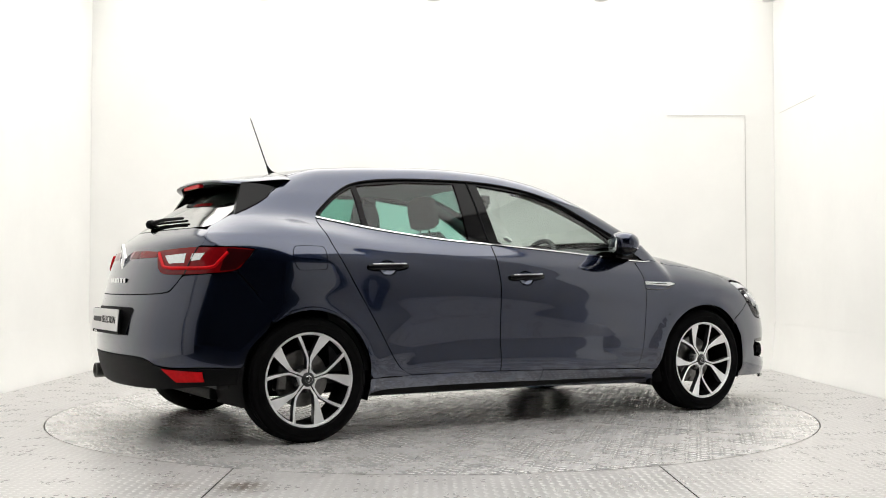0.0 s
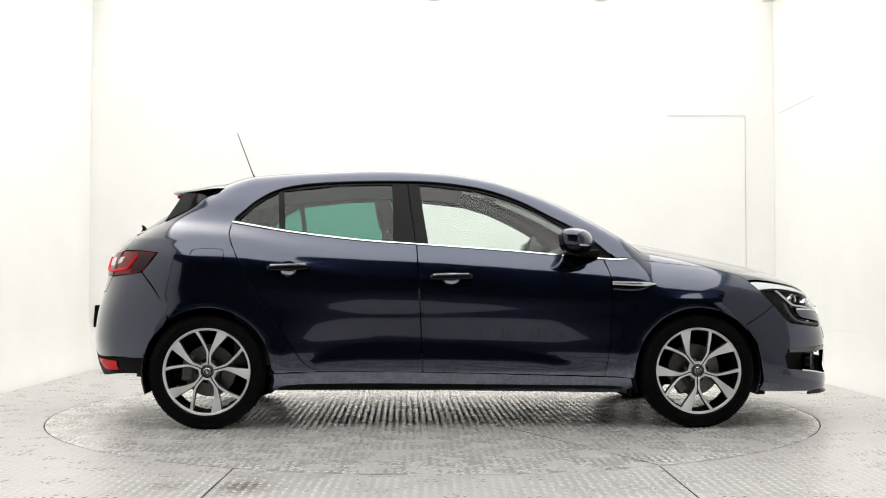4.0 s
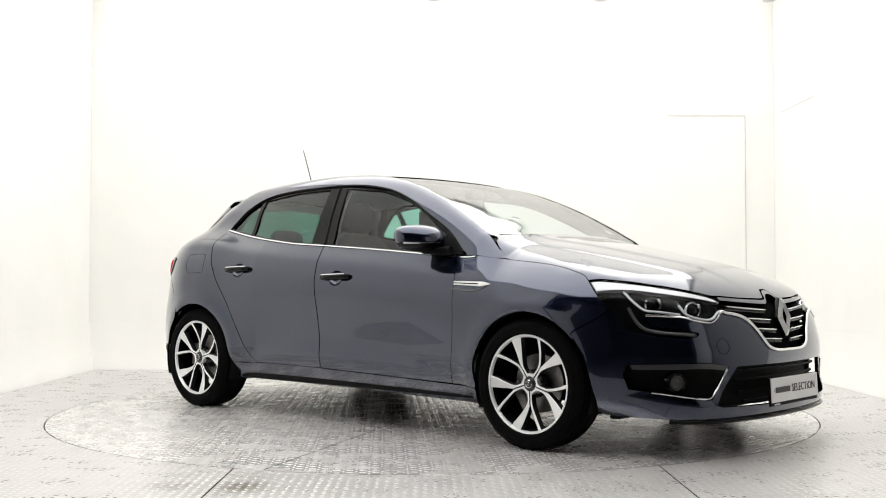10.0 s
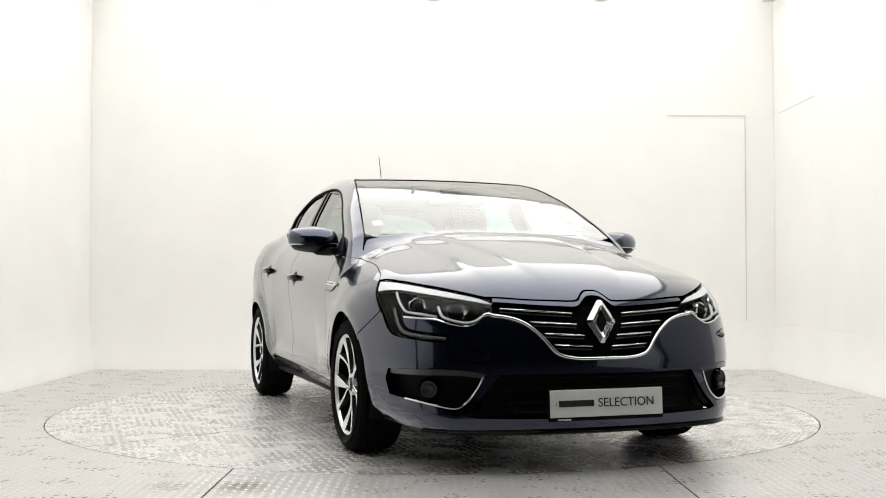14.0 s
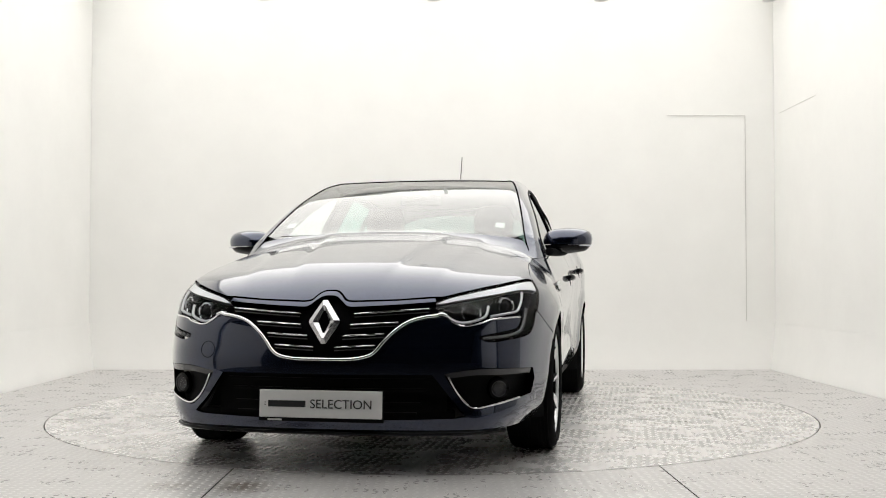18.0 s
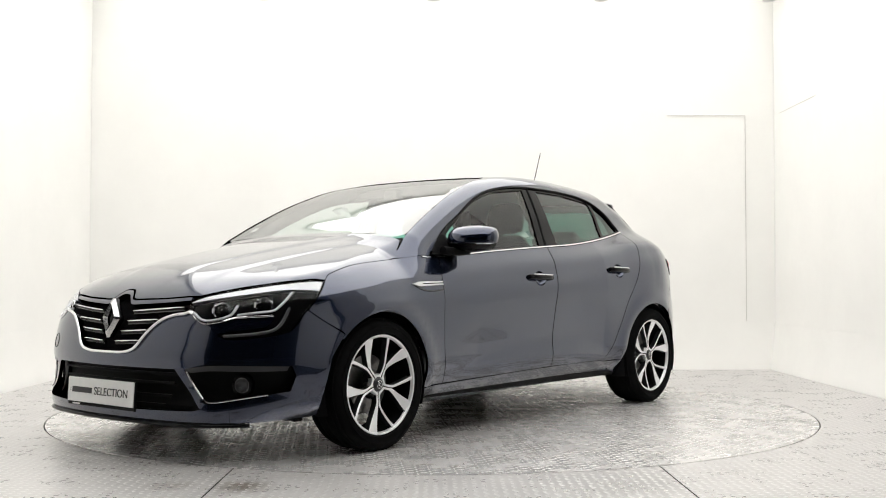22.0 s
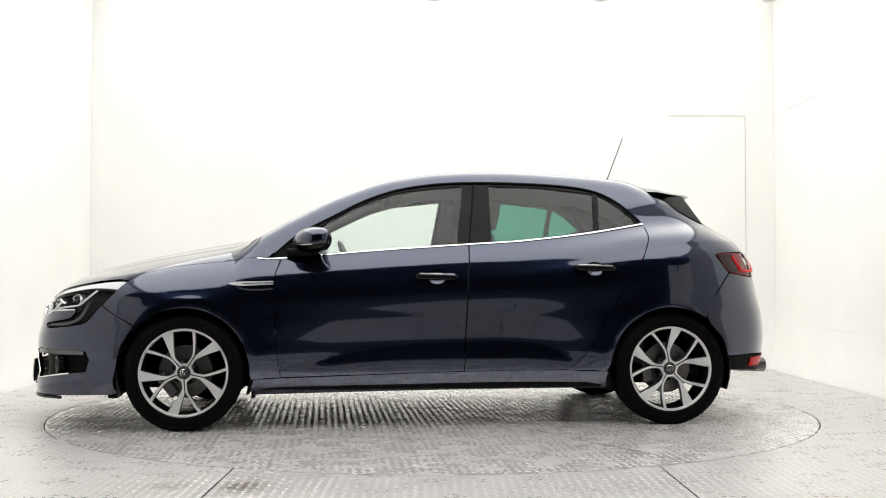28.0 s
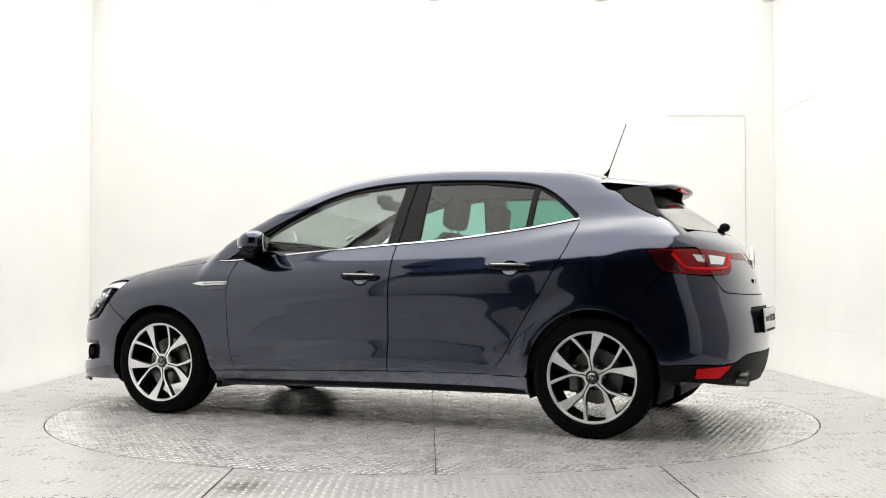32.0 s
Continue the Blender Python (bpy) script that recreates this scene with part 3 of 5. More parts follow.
def skin():
    for side in (1, -1):
        # front wing
        loop = spl([(0.825 + G, 0.277), (0.852 + G, 0.489), (0.86 + G, 0.79), (0.83 + G, 0.914)]) + spl([(0.87, 0.922), (0.95, 0.928)]) + spl(WING_TOP) \
            + spl([(1.634, 0.798), (1.668, 0.766), (1.718, 0.716), (1.760, 0.670)]) + spl([(1.760, 0.666), (1.69, 0.617), (1.60, 0.568)]) + arc(AX, 0.31, 0.355, 44, 40, 2) + arc(AX, 0.31, ARCH, 40, 187) + [(0.97, 0.268)]
        panel("front_wing", "side", loop, PAINT, car, side=side)
        # doors
        loop = spl([(0.825, 0.279), (0.852, 0.489), (0.86, 0.79), (0.825, 0.914)]) + spl([p for p in BELT[:3]]) + spl([(-0.205 + G, 0.998), (-0.184 + G, 0.606), (-0.172 + G, 0.305)])
        panel("front_door", "side", loop, PAINT, car, side=side, step=0.02, holes=(cup_rim(*HANDLES[0]),))
        loop = spl([(-0.172 - G, 0.305), (-0.184 - G, 0.606), (-0.205 - G, 0.998)]) + spl(BELT[2:])[1:] + spl(shift(DOOR_REAR, 0.006))
        panel("rear_door", "side", loop, PAINT, car, side=side, step=0.02, holes=(cup_rim(*HANDLES[1]),))
        # body side: pillars, roof rail and rear quarter in one
        lp = sec_side(spl([(0.90, 0.928), (0.87, 0.953)], 3) + spl(WINDOW_TOP, 6) + spl(DOOR_REAR, 6) + [(-0.80, 0.302), (-0.97, 0.30)] + arc(-AX, 0.31, ARCH, 3, 124) +
                      spl([(-1.54, 0.605), (-1.608, 0.74), (-1.690, 0.843)], 4) + spl([(-1.692, 0.852), (-1.651, 0.893), (-1.607, 0.950)], 4) + spl([(-1.607, 0.954), (-1.72, 0.966), (-1.83, 0.972)], 4)
                      + spl([(-1.83, 0.985), (-1.75, 1.07), (-1.63, 1.135), (-1.5, 1.205), (-1.37, 1.29)], 5))
        lp += sec_top(spl([(-1.30, 0.50), (-0.9, 0.50), (-0.3, 0.505), (0.06, 0.52)], 6) + spl([(0.10, 0.545), (0.4, 0.605), (0.7, 0.66), (0.95, 0.705), (1.05, 0.735)], 6))
        lp += sec_side([(1.135, 0.906)] + spl([(1.05, 0.915), (0.95, 0.931)], 3))
        flap = sec_side(spl([(-1.245, 0.90), (-1.25, 0.955), (-1.275, 0.972), (-1.395, 0.972), (-1.425, 0.955), (-1.43, 0.905), (-1.41, 0.858), (-1.385, 0.85), (-1.275, 0.853), (-1.25, 0.862), (-1.245, 0.90)], 4)[:-1])
        panel("body_side", "section", lp, PAINT, car, side=side, step=0.035, holes=() if side == 1 else (flap,))
        if side == -1:
            mid = np.mean(np.array(flap), 0)
            panel("fuel_flap", "section", [tuple(mid + (np.array(q) - mid) * 0.965) for q in flap], PAINT, car, side=side, step=0.03)
        # sill
        loop = spl([(0.97, 0.264), (0.82, 0.272), (-0.17, 0.30), (-0.74, 0.304), (-0.80, 0.298), (-0.98, 0.296)]) + spl([(-1.0, 0.24), (-0.99, 0.205)], 3) + spl([(-0.97, 0.20), (0.0, 0.195), (0.97, 0.18)]) + [(0.985, 0.22)]
        panel("sill", "side", loop, PAINT, car, side=side)
        # side glass
        loop = spl([(0.68, 0.945), (0.3, 0.975), (-0.14, 1.005)], 6) + spl([(-0.17, 1.2), (-0.19, 1.347)], 4) + spl([(0.131, 1.312), (0.354, 1.242), (0.544, 1.145), (0.70, 1.045)], 6)
        panel("front_window", "side", loop, CLEAR, car, side=side, proud=-0.012, depth=0)
        loop = spl([(-0.335, 1.018), (-0.62, 1.044), (-0.935, 1.09)], 6) + spl([(-0.945, 1.2), (-0.955, 1.31)], 3) + spl([(-0.65, 1.343), (-0.342, 1.349)], 6)
        panel("rear_window", "side", loop, PRIVACY, car, side=side, proud=-0.012, depth=0)
        loop = spl([(-0.968, 1.095), (-1.195, 1.133)], 3) + spl([(-1.195, 1.145), (-1.075, 1.25), (-0.985, 1.303)], 5)
        panel("quarter_window", "side", loop, PRIVACY, car, side=side, proud=-0.012, depth=0)
    # hood
    rim = [(0.0, 0.760), (0.03, 0.757), (0.055, 0.741), (0.075, 0.722), (0.10, 0.716), (0.16, 0.717), (0.30, 0.721), (0.44, 0.731)] + [(y, z + 0.007) for y, z in LAMP_TOP[1:]]
    lip = [(float(x), y) for x, (y, z) in zip(along("front", [y for y, z in rim], [z for y, z in rim]), rim)]
    wt = np.array(spl(shift(WING_TOP, 0, 0.002), 4))
    shut = [(1.035, 0.722)] + [(float(q[0]), float(q[1]) - 0.0005) for q in project_plain("side", wt[:, 0], wt[:, 1])]
    half = spl([(0.985, 0.0), (0.985, 0.4), (0.985, 0.60), (1.0, 0.70)], 5) + shut + spl(list(reversed(lip)), 4)
    panel("hood", "top", both_top(half), PAINT, car, step=0.016)
    half = spl([(-1.31, 0.0), (-1.305, 0.3), (-1.295, 0.494)], 4) + spl([(-0.9, 0.494), (-0.3, 0.499), (0.05, 0.514)], 5) + spl([(0.085, 0.50), (0.12, 0.3), (0.13, 0.0)], 4)
    panel("roof", "top", both_top(half), PAINT, car)
    half = spl([(0.135, 0.0), (0.125, 0.3), (0.10, 0.535)], 4) + spl([(0.4, 0.597), (0.7, 0.652), (0.95, 0.697)], 5) + spl([(1.0, 0.60), (1.03, 0.3), (1.04, 0.0)], 4)
    panel("windscreen", "top", both_top(half), SCREEN, car, proud=-0.004, depth=0)
    # front bumper
    top = wrap("front", [("y", y, z - 0.004) for y, z in GRILLE_LOW])
    lamp_low = wrap("front", [("y", 0.478, 0.650), ("y", 0.495, 0.645), ("y", 0.531, 0.620), ("y", 0.571, 0.606), ("y", 0.64, 0.618), ("y", 0.674, 0.631), ("y", 0.732, 0.637), ("y", 0.778, 0.640)])
    tongue = wrap("front", [("y", 0.784, 0.634), ("y", 0.771, 0.599), ("y", 0.735, 0.588), ("y", 0.668, 0.576), ("y", 0.634, 0.567)])
    hook = wrap("front", [("y", 0.634, 0.556), ("y", 0.675, 0.541), ("y", 0.74, 0.548), ("x", 1.887, 0.563), ("x", 1.838, 0.587), ("x", 1.789, 0.644), ("x", 1.770, 0.664)])
    edge = wrap("front", [("x", 1.764, 0.662), ("x", 1.69, 0.612), ("x", 1.594, 0.557)])
    low = wrap("front", [("x", 1.66, 0.46), ("x", 1.69, 0.33), ("x", 1.69, 0.20)])
    bottom = wrap("front", [("x", 1.72, 0.19), ("y", 0.75, 0.185), ("y", 0.5, 0.175), ("y", 0.25, 0.17), ("y", 0.0, 0.17)])
    half = spl(top, 4) + spl(lamp_low, 4) + spl(tongue, 3) + spl(hook, 3) + spl(edge, 3) + spl(low, 4) + spl(bottom, 4)
    intake = spl(wrap("front", [("y", 0.0, 0.412), ("y", 0.25, 0.413), ("y", 0.45, 0.413)]), 4) + spl(wrap("front", [("y", 0.505, 0.34), ("y", 0.585, 0.245)]), 4) + spl(wrap("front", [("y", 0.55, 0.236), ("y", 0.25, 0.230), ("y", 0.0, 0.228)]), 4)
    fog = spl(wrap("front", [("y", 0.50, 0.415), ("y", 0.62, 0.436), ("y", 0.74, 0.432), ("x", 1.85, 0.425)]), 4) + spl(wrap("front", [("x", 1.83, 0.38), ("x", 1.85, 0.315)]), 3) + spl(wrap("front", [("y", 0.74, 0.295), ("y", 0.62, 0.268), ("y", 0.57, 0.30), ("y", 0.505, 0.40)]), 4)
    panel("front_bumper", "front", both(half), PAINT, car, step=0.028, holes=(both(intake), fog, [(-u, v) for u, v in fog]))
    # rear bumper and tailgate
    up = wrap("rear", [("y", 0.0, 0.725), ("y", 0.3, 0.726), ("y", 0.55, 0.735), ("y", 0.60, 0.76), ("y", 0.635, 0.815), ("y", 0.66, 0.822), ("x", -1.80, 0.830), ("x", -1.70, 0.844)])
    dn = wrap("rear", [("x", -1.694, 0.838), ("x", -1.614, 0.737), ("x", -1.545, 0.60)]) + wrap("rear", [("x", -1.64, 0.48), ("x", -1.675, 0.385)])
    bt = wrap("rear", [("x", -1.70, 0.38), ("x", -1.85, 0.385), ("y", 0.66, 0.38), ("y", 0.55, 0.388), ("y", 0.46, 0.42), ("y", 0.3, 0.426), ("y", 0.0, 0.426)])
    panel("rear_bumper", "rear", both(spl(up, 3) + spl(dn, 3) + spl(bt, 3)), PAINT, car, step=0.03)
    va = wrap("rear", [("x", -1.66, 0.38), ("y", 0.66, 0.374), ("y", 0.55, 0.382), ("y", 0.46, 0.414), ("y", 0.3, 0.42), ("y", 0.0, 0.42)])
    vb = wrap("rear", [("y", 0.0, 0.26), ("y", 0.4, 0.265), ("y", 0.62, 0.275), ("x", -1.85, 0.29), ("x", -1.68, 0.30)])
    panel("rear_valance", "rear", both(spl(list(reversed(va)), 3) + spl(list(reversed(vb)), 3)), BLACK, car, step=0.03)
    g0 = wrap("rear", [("y", 0.0, 0.73), ("y", 0.3, 0.731), ("y", 0.54, 0.74), ("y", 0.595, 0.765), ("y", 0.63, 0.82)])
    g1 = wrap("rear", [("y", 0.655, 0.96), ("y", 0.67, 0.99), ("y", 0.62, 1.05)])
    g2 = wrap("rear", [("y", 0.5, 1.062), ("y", 0.3, 1.058), ("y", 0.0, 1.055)])
    panel("tailgate", "rear", both(spl(g0, 3) + spl(g1, 3) + spl(g2, 3)), PAINT, car, step=0.03)
    g3 = wrap("rear", [("y", 0.0, 1.06), ("y", 0.3, 1.063), ("y", 0.5, 1.068), ("y", 0.58, 1.09), ("y", 0.50, 1.25), ("y", 0.47, 1.30), ("y", 0.3, 1.34), ("y", 0.0, 1.345)])
    panel("tailgate_window", "rear", both(spl(g3, 4)), TAIL_GLASS, car, step=0.04, depth=0)


skin()


# ---- wheels ----
def wheel():
    w = new("wheel", None)
    w.parent = car
    bm = bmesh.new()
    prof = [(0.234, -0.10), (0.240, -0.104), (0.268, -0.112), (0.292, -0.104), (0.304, -0.09), (0.309, -0.07), (0.3105, 0.0), (0.309, 0.07), (0.304, 0.09), (0.292, 0.104), (0.268, 0.112), (0.246, 0.108), (0.2445, 0.1085), (0.243, 0.106), (0.236, 0.099)]
    lathe(bm, prof, 72)
    ty = part("tyre", bm, RUBBER, w, smooth=50)
    # a raised ring on the side wall and grooves round the tread
    for yy in (-0.045, 0.0, 0.045, 0.078):
        bm = bmesh.new()
        lathe(bm, [(0.309, yy - 0.009), (0.3118, yy - 0.007), (0.3118, yy + 0.007), (0.308, yy + 0.009)], 72)
        part("tread_rib", bm, RUBBER, ty, smooth=30)
    bm = bmesh.new()
    lathe(bm, [(0.270, 0.1115), (0.271, 0.1135), (0.2735, 0.1135), (0.2745, 0.111)], 72)
    part("sidewall_ring", bm, RUBBER, ty, smooth=30)
    bm = bmesh.new()
    lathe(bm, [(0.230, -0.1), (0.222, -0.09), (0.212, 0.0), (0.215, 0.07), (0.225, 0.094), (0.233, 0.097)], 72)
    part("barrel", bm, RUBBER, w, smooth=40)
    bm = bmesh.new()
    lathe(bm, [(0.2205, 0.078), (0.2225, 0.094), (0.2270, 0.0995), (0.2345, 0.1005), (0.2362, 0.096)], 72)
    part("rim_lip", bm, ALLOY, w, smooth=40)

    def blade(pts, name, depth=0.03):
        """Five spokes from (left, right) edge points, each (across, up) in the plane of the wheel."""
        for k in range(5):
            bm = bmesh.new()
            ca, sa = math.cos(radians(72 * k)), math.sin(radians(72 * k))
            rows = []
            for l, t in pts:
                l, t = Vector(l), Vector(t)
                e = (t - l).normalized() * 0.0016
                h = min(1.0, max(0.0, (((l + t) / 2).length - 0.03) / 0.19))
                y = 0.078 + 0.018 * h - 0.010 * math.sin(math.pi * h)
                rows.append([bm.verts.new((q.x * ca + q.y * sa, y + d, -q.x * sa + q.y * ca)) for q, d in ((l - e * 2, -depth), (l, -0.0018), (l + e, 0), (t - e, 0), (t, -0.0018), (t + e * 2, -depth))])
            for r0, r1 in zip(rows, rows[1:]):
                for i in range(5):
                    bm.faces.new((r0[i], r0[i + 1], r1[i + 1], r1[i]))
            ob = part(name, bm, ALLOY, w, smooth=25)
            ob.data.materials.append(POCKET)
            for f in ob.data.polygons:
                f.material_index = 0 if abs(f.normal.y) > 0.6 else 1

    def edges(left, right, n=4):
        return list(zip(spl(left, n), spl(right, n)))
    blade(edges([(-0.003, 0.034), (-0.003, 0.060), (0.001, 0.100), (-0.011, 0.146), (-0.024, 0.19), (-0.0343, 0.2245)],
                [(-0.014, 0.034), (-0.013, 0.060), (-0.013, 0.090), (-0.037, 0.134), (-0.066, 0.173), (-0.0927, 0.2085)]), "spoke")
    blade(edges([(0.014, 0.034), (0.0125, 0.060), (0.0155, 0.094), (0.0265, 0.121), (0.058, 0.169), (0.089, 0.2075)],
                [(0.003, 0.034), (0.003, 0.060), (0.005, 0.098), (0.0145, 0.124), (0.044, 0.174), (0.072, 0.2140)]), "thin_spoke")
    # rounded webs that join each wide spoke to the next thin one
    for k in range(5):
        bm = bmesh.new()
        rows = []
        for a in np.linspace(14, 58, 9):
            u = math.sin(radians(a + 72 * k)), math.cos(radians(a + 72 * k))
            bow = 0.006 * (abs(a - 36) / 22) ** 2
            rows.append([bm.verts.new((-u[0] * r, y, u[1] * r)) for r, y in ((0.036, 0.055), (0.036, 0.0775), (0.045 + bow, 0.0775), (0.046 + bow, 0.076), (0.048 + bow, 0.05))])
        for r0, r1 in zip(rows, rows[1:]):
            for i in range(4):
                bm.faces.new((r0[i], r0[i + 1], r1[i + 1], r1[i]))
        part("spoke_web", bm, ALLOY, w, smooth=30)
    for k in range(5):
        bm = bmesh.new()
        a = radians(72 * k + 40)
        lathe(bm, [(0.0005, 0.062), (0.009, 0.062), (0.010, 0.058), (0.010, 0.03)], 10, centre=(0.055 * math.cos(a), 0, 0.055 * math.sin(a)))
        part("wheel_bolt", bm, STEEL, w)
    bm = bmesh.new()
    tube(bm, [(0.018 * math.cos(t), 0.0865, 0.018 * math.sin(t)) for t in np.linspace(0, 2 * math.pi, 25)], 0.0018, 5)
    part("cap_ring", bm, CHROME, w)
    for sx in (1, -1):
        bm = bmesh.new()
        vs = [bm.verts.new((sx * x, y, z)) for x, y, z in ((0.001, 0.0865, 0.013), (0.0085, 0.0865, 0.0), (0.001, 0.0865, -0.013), (0.001, 0.088, -0.007), (0.0045, 0.088, 0.0), (0.001, 0.088, 0.007))]
        for f in ((0, 1, 4, 5), (1, 2, 3, 4)):
            bm.faces.new([vs[i] for i in f])
        part("cap_emblem", bm, CHROME, w)
    bm = bmesh.new()
    box(bm, 0.085, 0.145, -0.03, 0.03, -0.07, 0.07, 0.012)
    part("brake_caliper", bm, STEEL, w)
    bm = bmesh.new()
    lathe(bm, [(0.0005, 0.086), (0.024, 0.086), (0.028, 0.083), (0.03, 0.078), (0.036, 0.074), (0.042, 0.06), (0.06, 0.045), (0.07, 0.03)], 40)
    part("hub_cap", bm, POCKET, w, smooth=40)
    bm = bmesh.new()
    lathe(bm, [(0.0005, -0.0), (0.14, 0.0), (0.142, -0.003), (0.142, -0.02)], 48)
    part("brake_disc", bm, STEEL, w, smooth=30)
    return w


first = wheel()
first.matrix_basis = pose(AX, 0.787, 0.31, 0, 38, 0)
for x, y, rz, ry in ((-AX, 0.775, 0, 7), (AX, -0.787, 180, 34), (-AX, -0.775, 180, -6)):
    copy_thing(first, pose(x, y, 0.31, 0, 0, rz) @ pose(0, 0, 0, 0, ry, 0))
for side in (1, -1):
    for cx in (AX, -AX):
        bm = bmesh.new()
        prof = [(0.346, 0.86), (0.36, 0.84), (0.362, 0.5), (0.001, 0.5)]
        rings = []
        for r, yy in prof:
            rings.append([bm.verts.new((cx + r * math.cos(radians(a)), yy * side, 0.31 + r * math.sin(radians(a)))) for a in range(-20, 201, 10)])
        for r0, r1 in zip(rings, rings[1:]):
            for i in range(len(r0) - 1):
                bm.faces.new((r0[i], r0[i + 1], r1[i + 1], r1[i]))
        part("arch_liner", bm, BLACK, car, smooth=40)
bm = bmesh.new()
box(bm, -1.72, 2.05, -0.52, 0.52, 0.20, 0.26, 0.01)
box(bm, -0.96, 0.96, -0.80, 0.80, 0.205, 0.27, 0.01)
part("underbody", bm, BLACK, car)
# Unseen dark block added under the hood so no light shows through gaps.
bm = bmesh.new()
box(bm, 1.06, 1.92, -0.50, 0.50, 0.27, 0.76, 0.03)
box(bm, 1.62, 1.80, -0.72, 0.72, 0.40, 0.70, 0.03)
part("seam_backing", bm, BLACK, car)


# ---- glazing trim, chrome and fittings on the flanks ----
CLOTH = material("dark_seat_cloth", (0.022, 0.022, 0.024), rough=0.85, vary=0.25, scale=80, bump=0.3, bump_scale=700)
TRIM = material("dark_cabin_plastic", (0.02, 0.02, 0.022), rough=0.6, vary=0.15, scale=60, bump=0.2, bump_scale=800)
LINER = material("grey_headliner", (0.42, 0.42, 0.41), rough=0.9, vary=0.06, scale=50)
RED = material("red_lens", (0.62, 0.006, 0.010), rough=0.2, spec=0.12, vary=0.15, scale=40)
CLEAR_LAMP = material("clear_lamp_section", (0.76, 0.76, 0.77), rough=0.22, metal=0.5, vary=0.3, scale=90, stretch=(1, 1, 4))
DEEP_RED = material("deep_red_lens", (0.17, 0.003, 0.005), rough=0.06, spec=0.35, vary=0.2, scale=60)
DARK_RED = material("dark_red_lens", (0.022, 0.002, 0.003), rough=0.1, spec=0.3)
SILVER = material("silver_reflector", (0.75, 0.76, 0.78), rough=0.18, metal=1.0)
LENS = glass_sheet("lamp_lens", (0.95, 0.96, 0.97), 0.015, 8.0)
VOID = material("dull_black_inside", (0.004, 0.004, 0.0045), rough=0.9, spec=0.03, vary=0.1, scale=40)
SATIN = material("satin_silver", (0.62, 0.62, 0.63), rough=0.16, metal=1.0, rough_vary=0.05, scale=60)
SMOKE = material("smoked_strip_lens", (0.11, 0.11, 0.115), rough=0.2, metal=0.5)
WHITE = material("white_plate", (0.74, 0.74, 0.73), rough=0.35, vary=0.03, scale=20)
INK = material("black_ink", (0.015, 0.015, 0.016), rough=0.5)
# For the light guides, and for the reflection painted along the headlamp's top.
WHITE_STRIP = material("white_guide_and_glint", (0.80, 0.81, 0.83), rough=0.25, coat=0.3)
MIRROR = material("mirror_glass", (0.85, 0.86, 0.87), rough=0.0, metal=1.0)

GLASS_F = spl([(0.68, 0.945), (0.3, 0.975), (-0.14, 1.005)], 6) + spl([(-0.17, 1.2), (-0.19, 1.347)], 4) + spl([(0.131, 1.312), (0.354, 1.242), (0.544, 1.145), (0.70, 1.045)], 6)
GLASS_R = spl([(-0.335, 1.018), (-0.62, 1.044), (-0.935, 1.09)], 6) + spl([(-0.945, 1.2), (-0.955, 1.31)], 3) + spl([(-0.65, 1.343), (-0.342, 1.349)], 6)
GLASS_Q = spl([(-0.968, 1.095), (-1.195, 1.133)], 3) + spl([(-1.195, 1.145), (-1.075, 1.25), (-0.985, 1.303)], 5)


def sides(pts, off=0.0, side=1):
    """(x, z) points on the flank, lifted off it."""
    c = np.array(pts, float)
    q = project("side", c[:, 0], c[:, 1])
    q = q + normals_at(q) * off
    return [Vector((a[0], a[1] * side, a[2])) for a in q]


def on_side(x, z, off=0.0, side=1):
    return sides([(x, z)], off, side)[0]


def fronts(pts, off=0.0, kind="front"):
    """(y, z) points on the nose or tail, lifted off it."""
    c = np.array(pts, float)
    x = along(kind, c[:, 0], c[:, 1])
    q = np.stack([x, np.abs(c[:, 0]), c[:, 1]], -1)
    q = q + normals_at(q) * off
    return [Vector((a[0], math.copysign(a[1], y), a[2])) for a, y in zip(q, c[:, 0])]


def on_front(y, z, off=0.0, kind="front"):
    return fronts([(y, z)], off, kind)[0]


def band(pts, w0, w1=None):
    """A strip of given width along a side line, as an outline."""
    w1 = w0 if w1 is None else w1
    c = spl(pts, 6)
    n = len(c)
    up = [(x, z + (w0 + (w1 - w0) * i / n) / 2) for i, (x, z) in enumerate(c)]
    dn = [(x, z - (w0 + (w1 - w0) * i / n) / 2) for i, (x, z) in enumerate(c)]
    return up + list(reversed(dn))


def slab(pts, thick, mat, name, parent, label="", bevel=0.003):
    """A plate of an outline of 3D points, drawn out by a vector, with rounded edges."""
    bm = bmesh.new()
    vs = [bm.verts.new(p) for p in pts]
    f = bm.faces.new(vs)
    r = bmesh.ops.extrude_face_region(bm, geom=[f])
    for v in r["geom"]:
        if isinstance(v, bmesh.types.BMVert):
            v.co += Vector(thick)
    if bevel:
        bmesh.ops.bevel(bm, geom=list(bm.edges), offset=bevel, segments=2, affect="EDGES", profile=0.5, clamp_overlap=True)
    return part(name, bm, mat, parent, label, smooth=35)


def ellipsoid(bm, c, r, n=24, m=12):
    bmesh.ops.create_uvsphere(bm, u_segments=n, v_segments=m, radius=1, matrix=Matrix.Translation(c) @ Matrix.Diagonal((*r, 1)))
    return bm


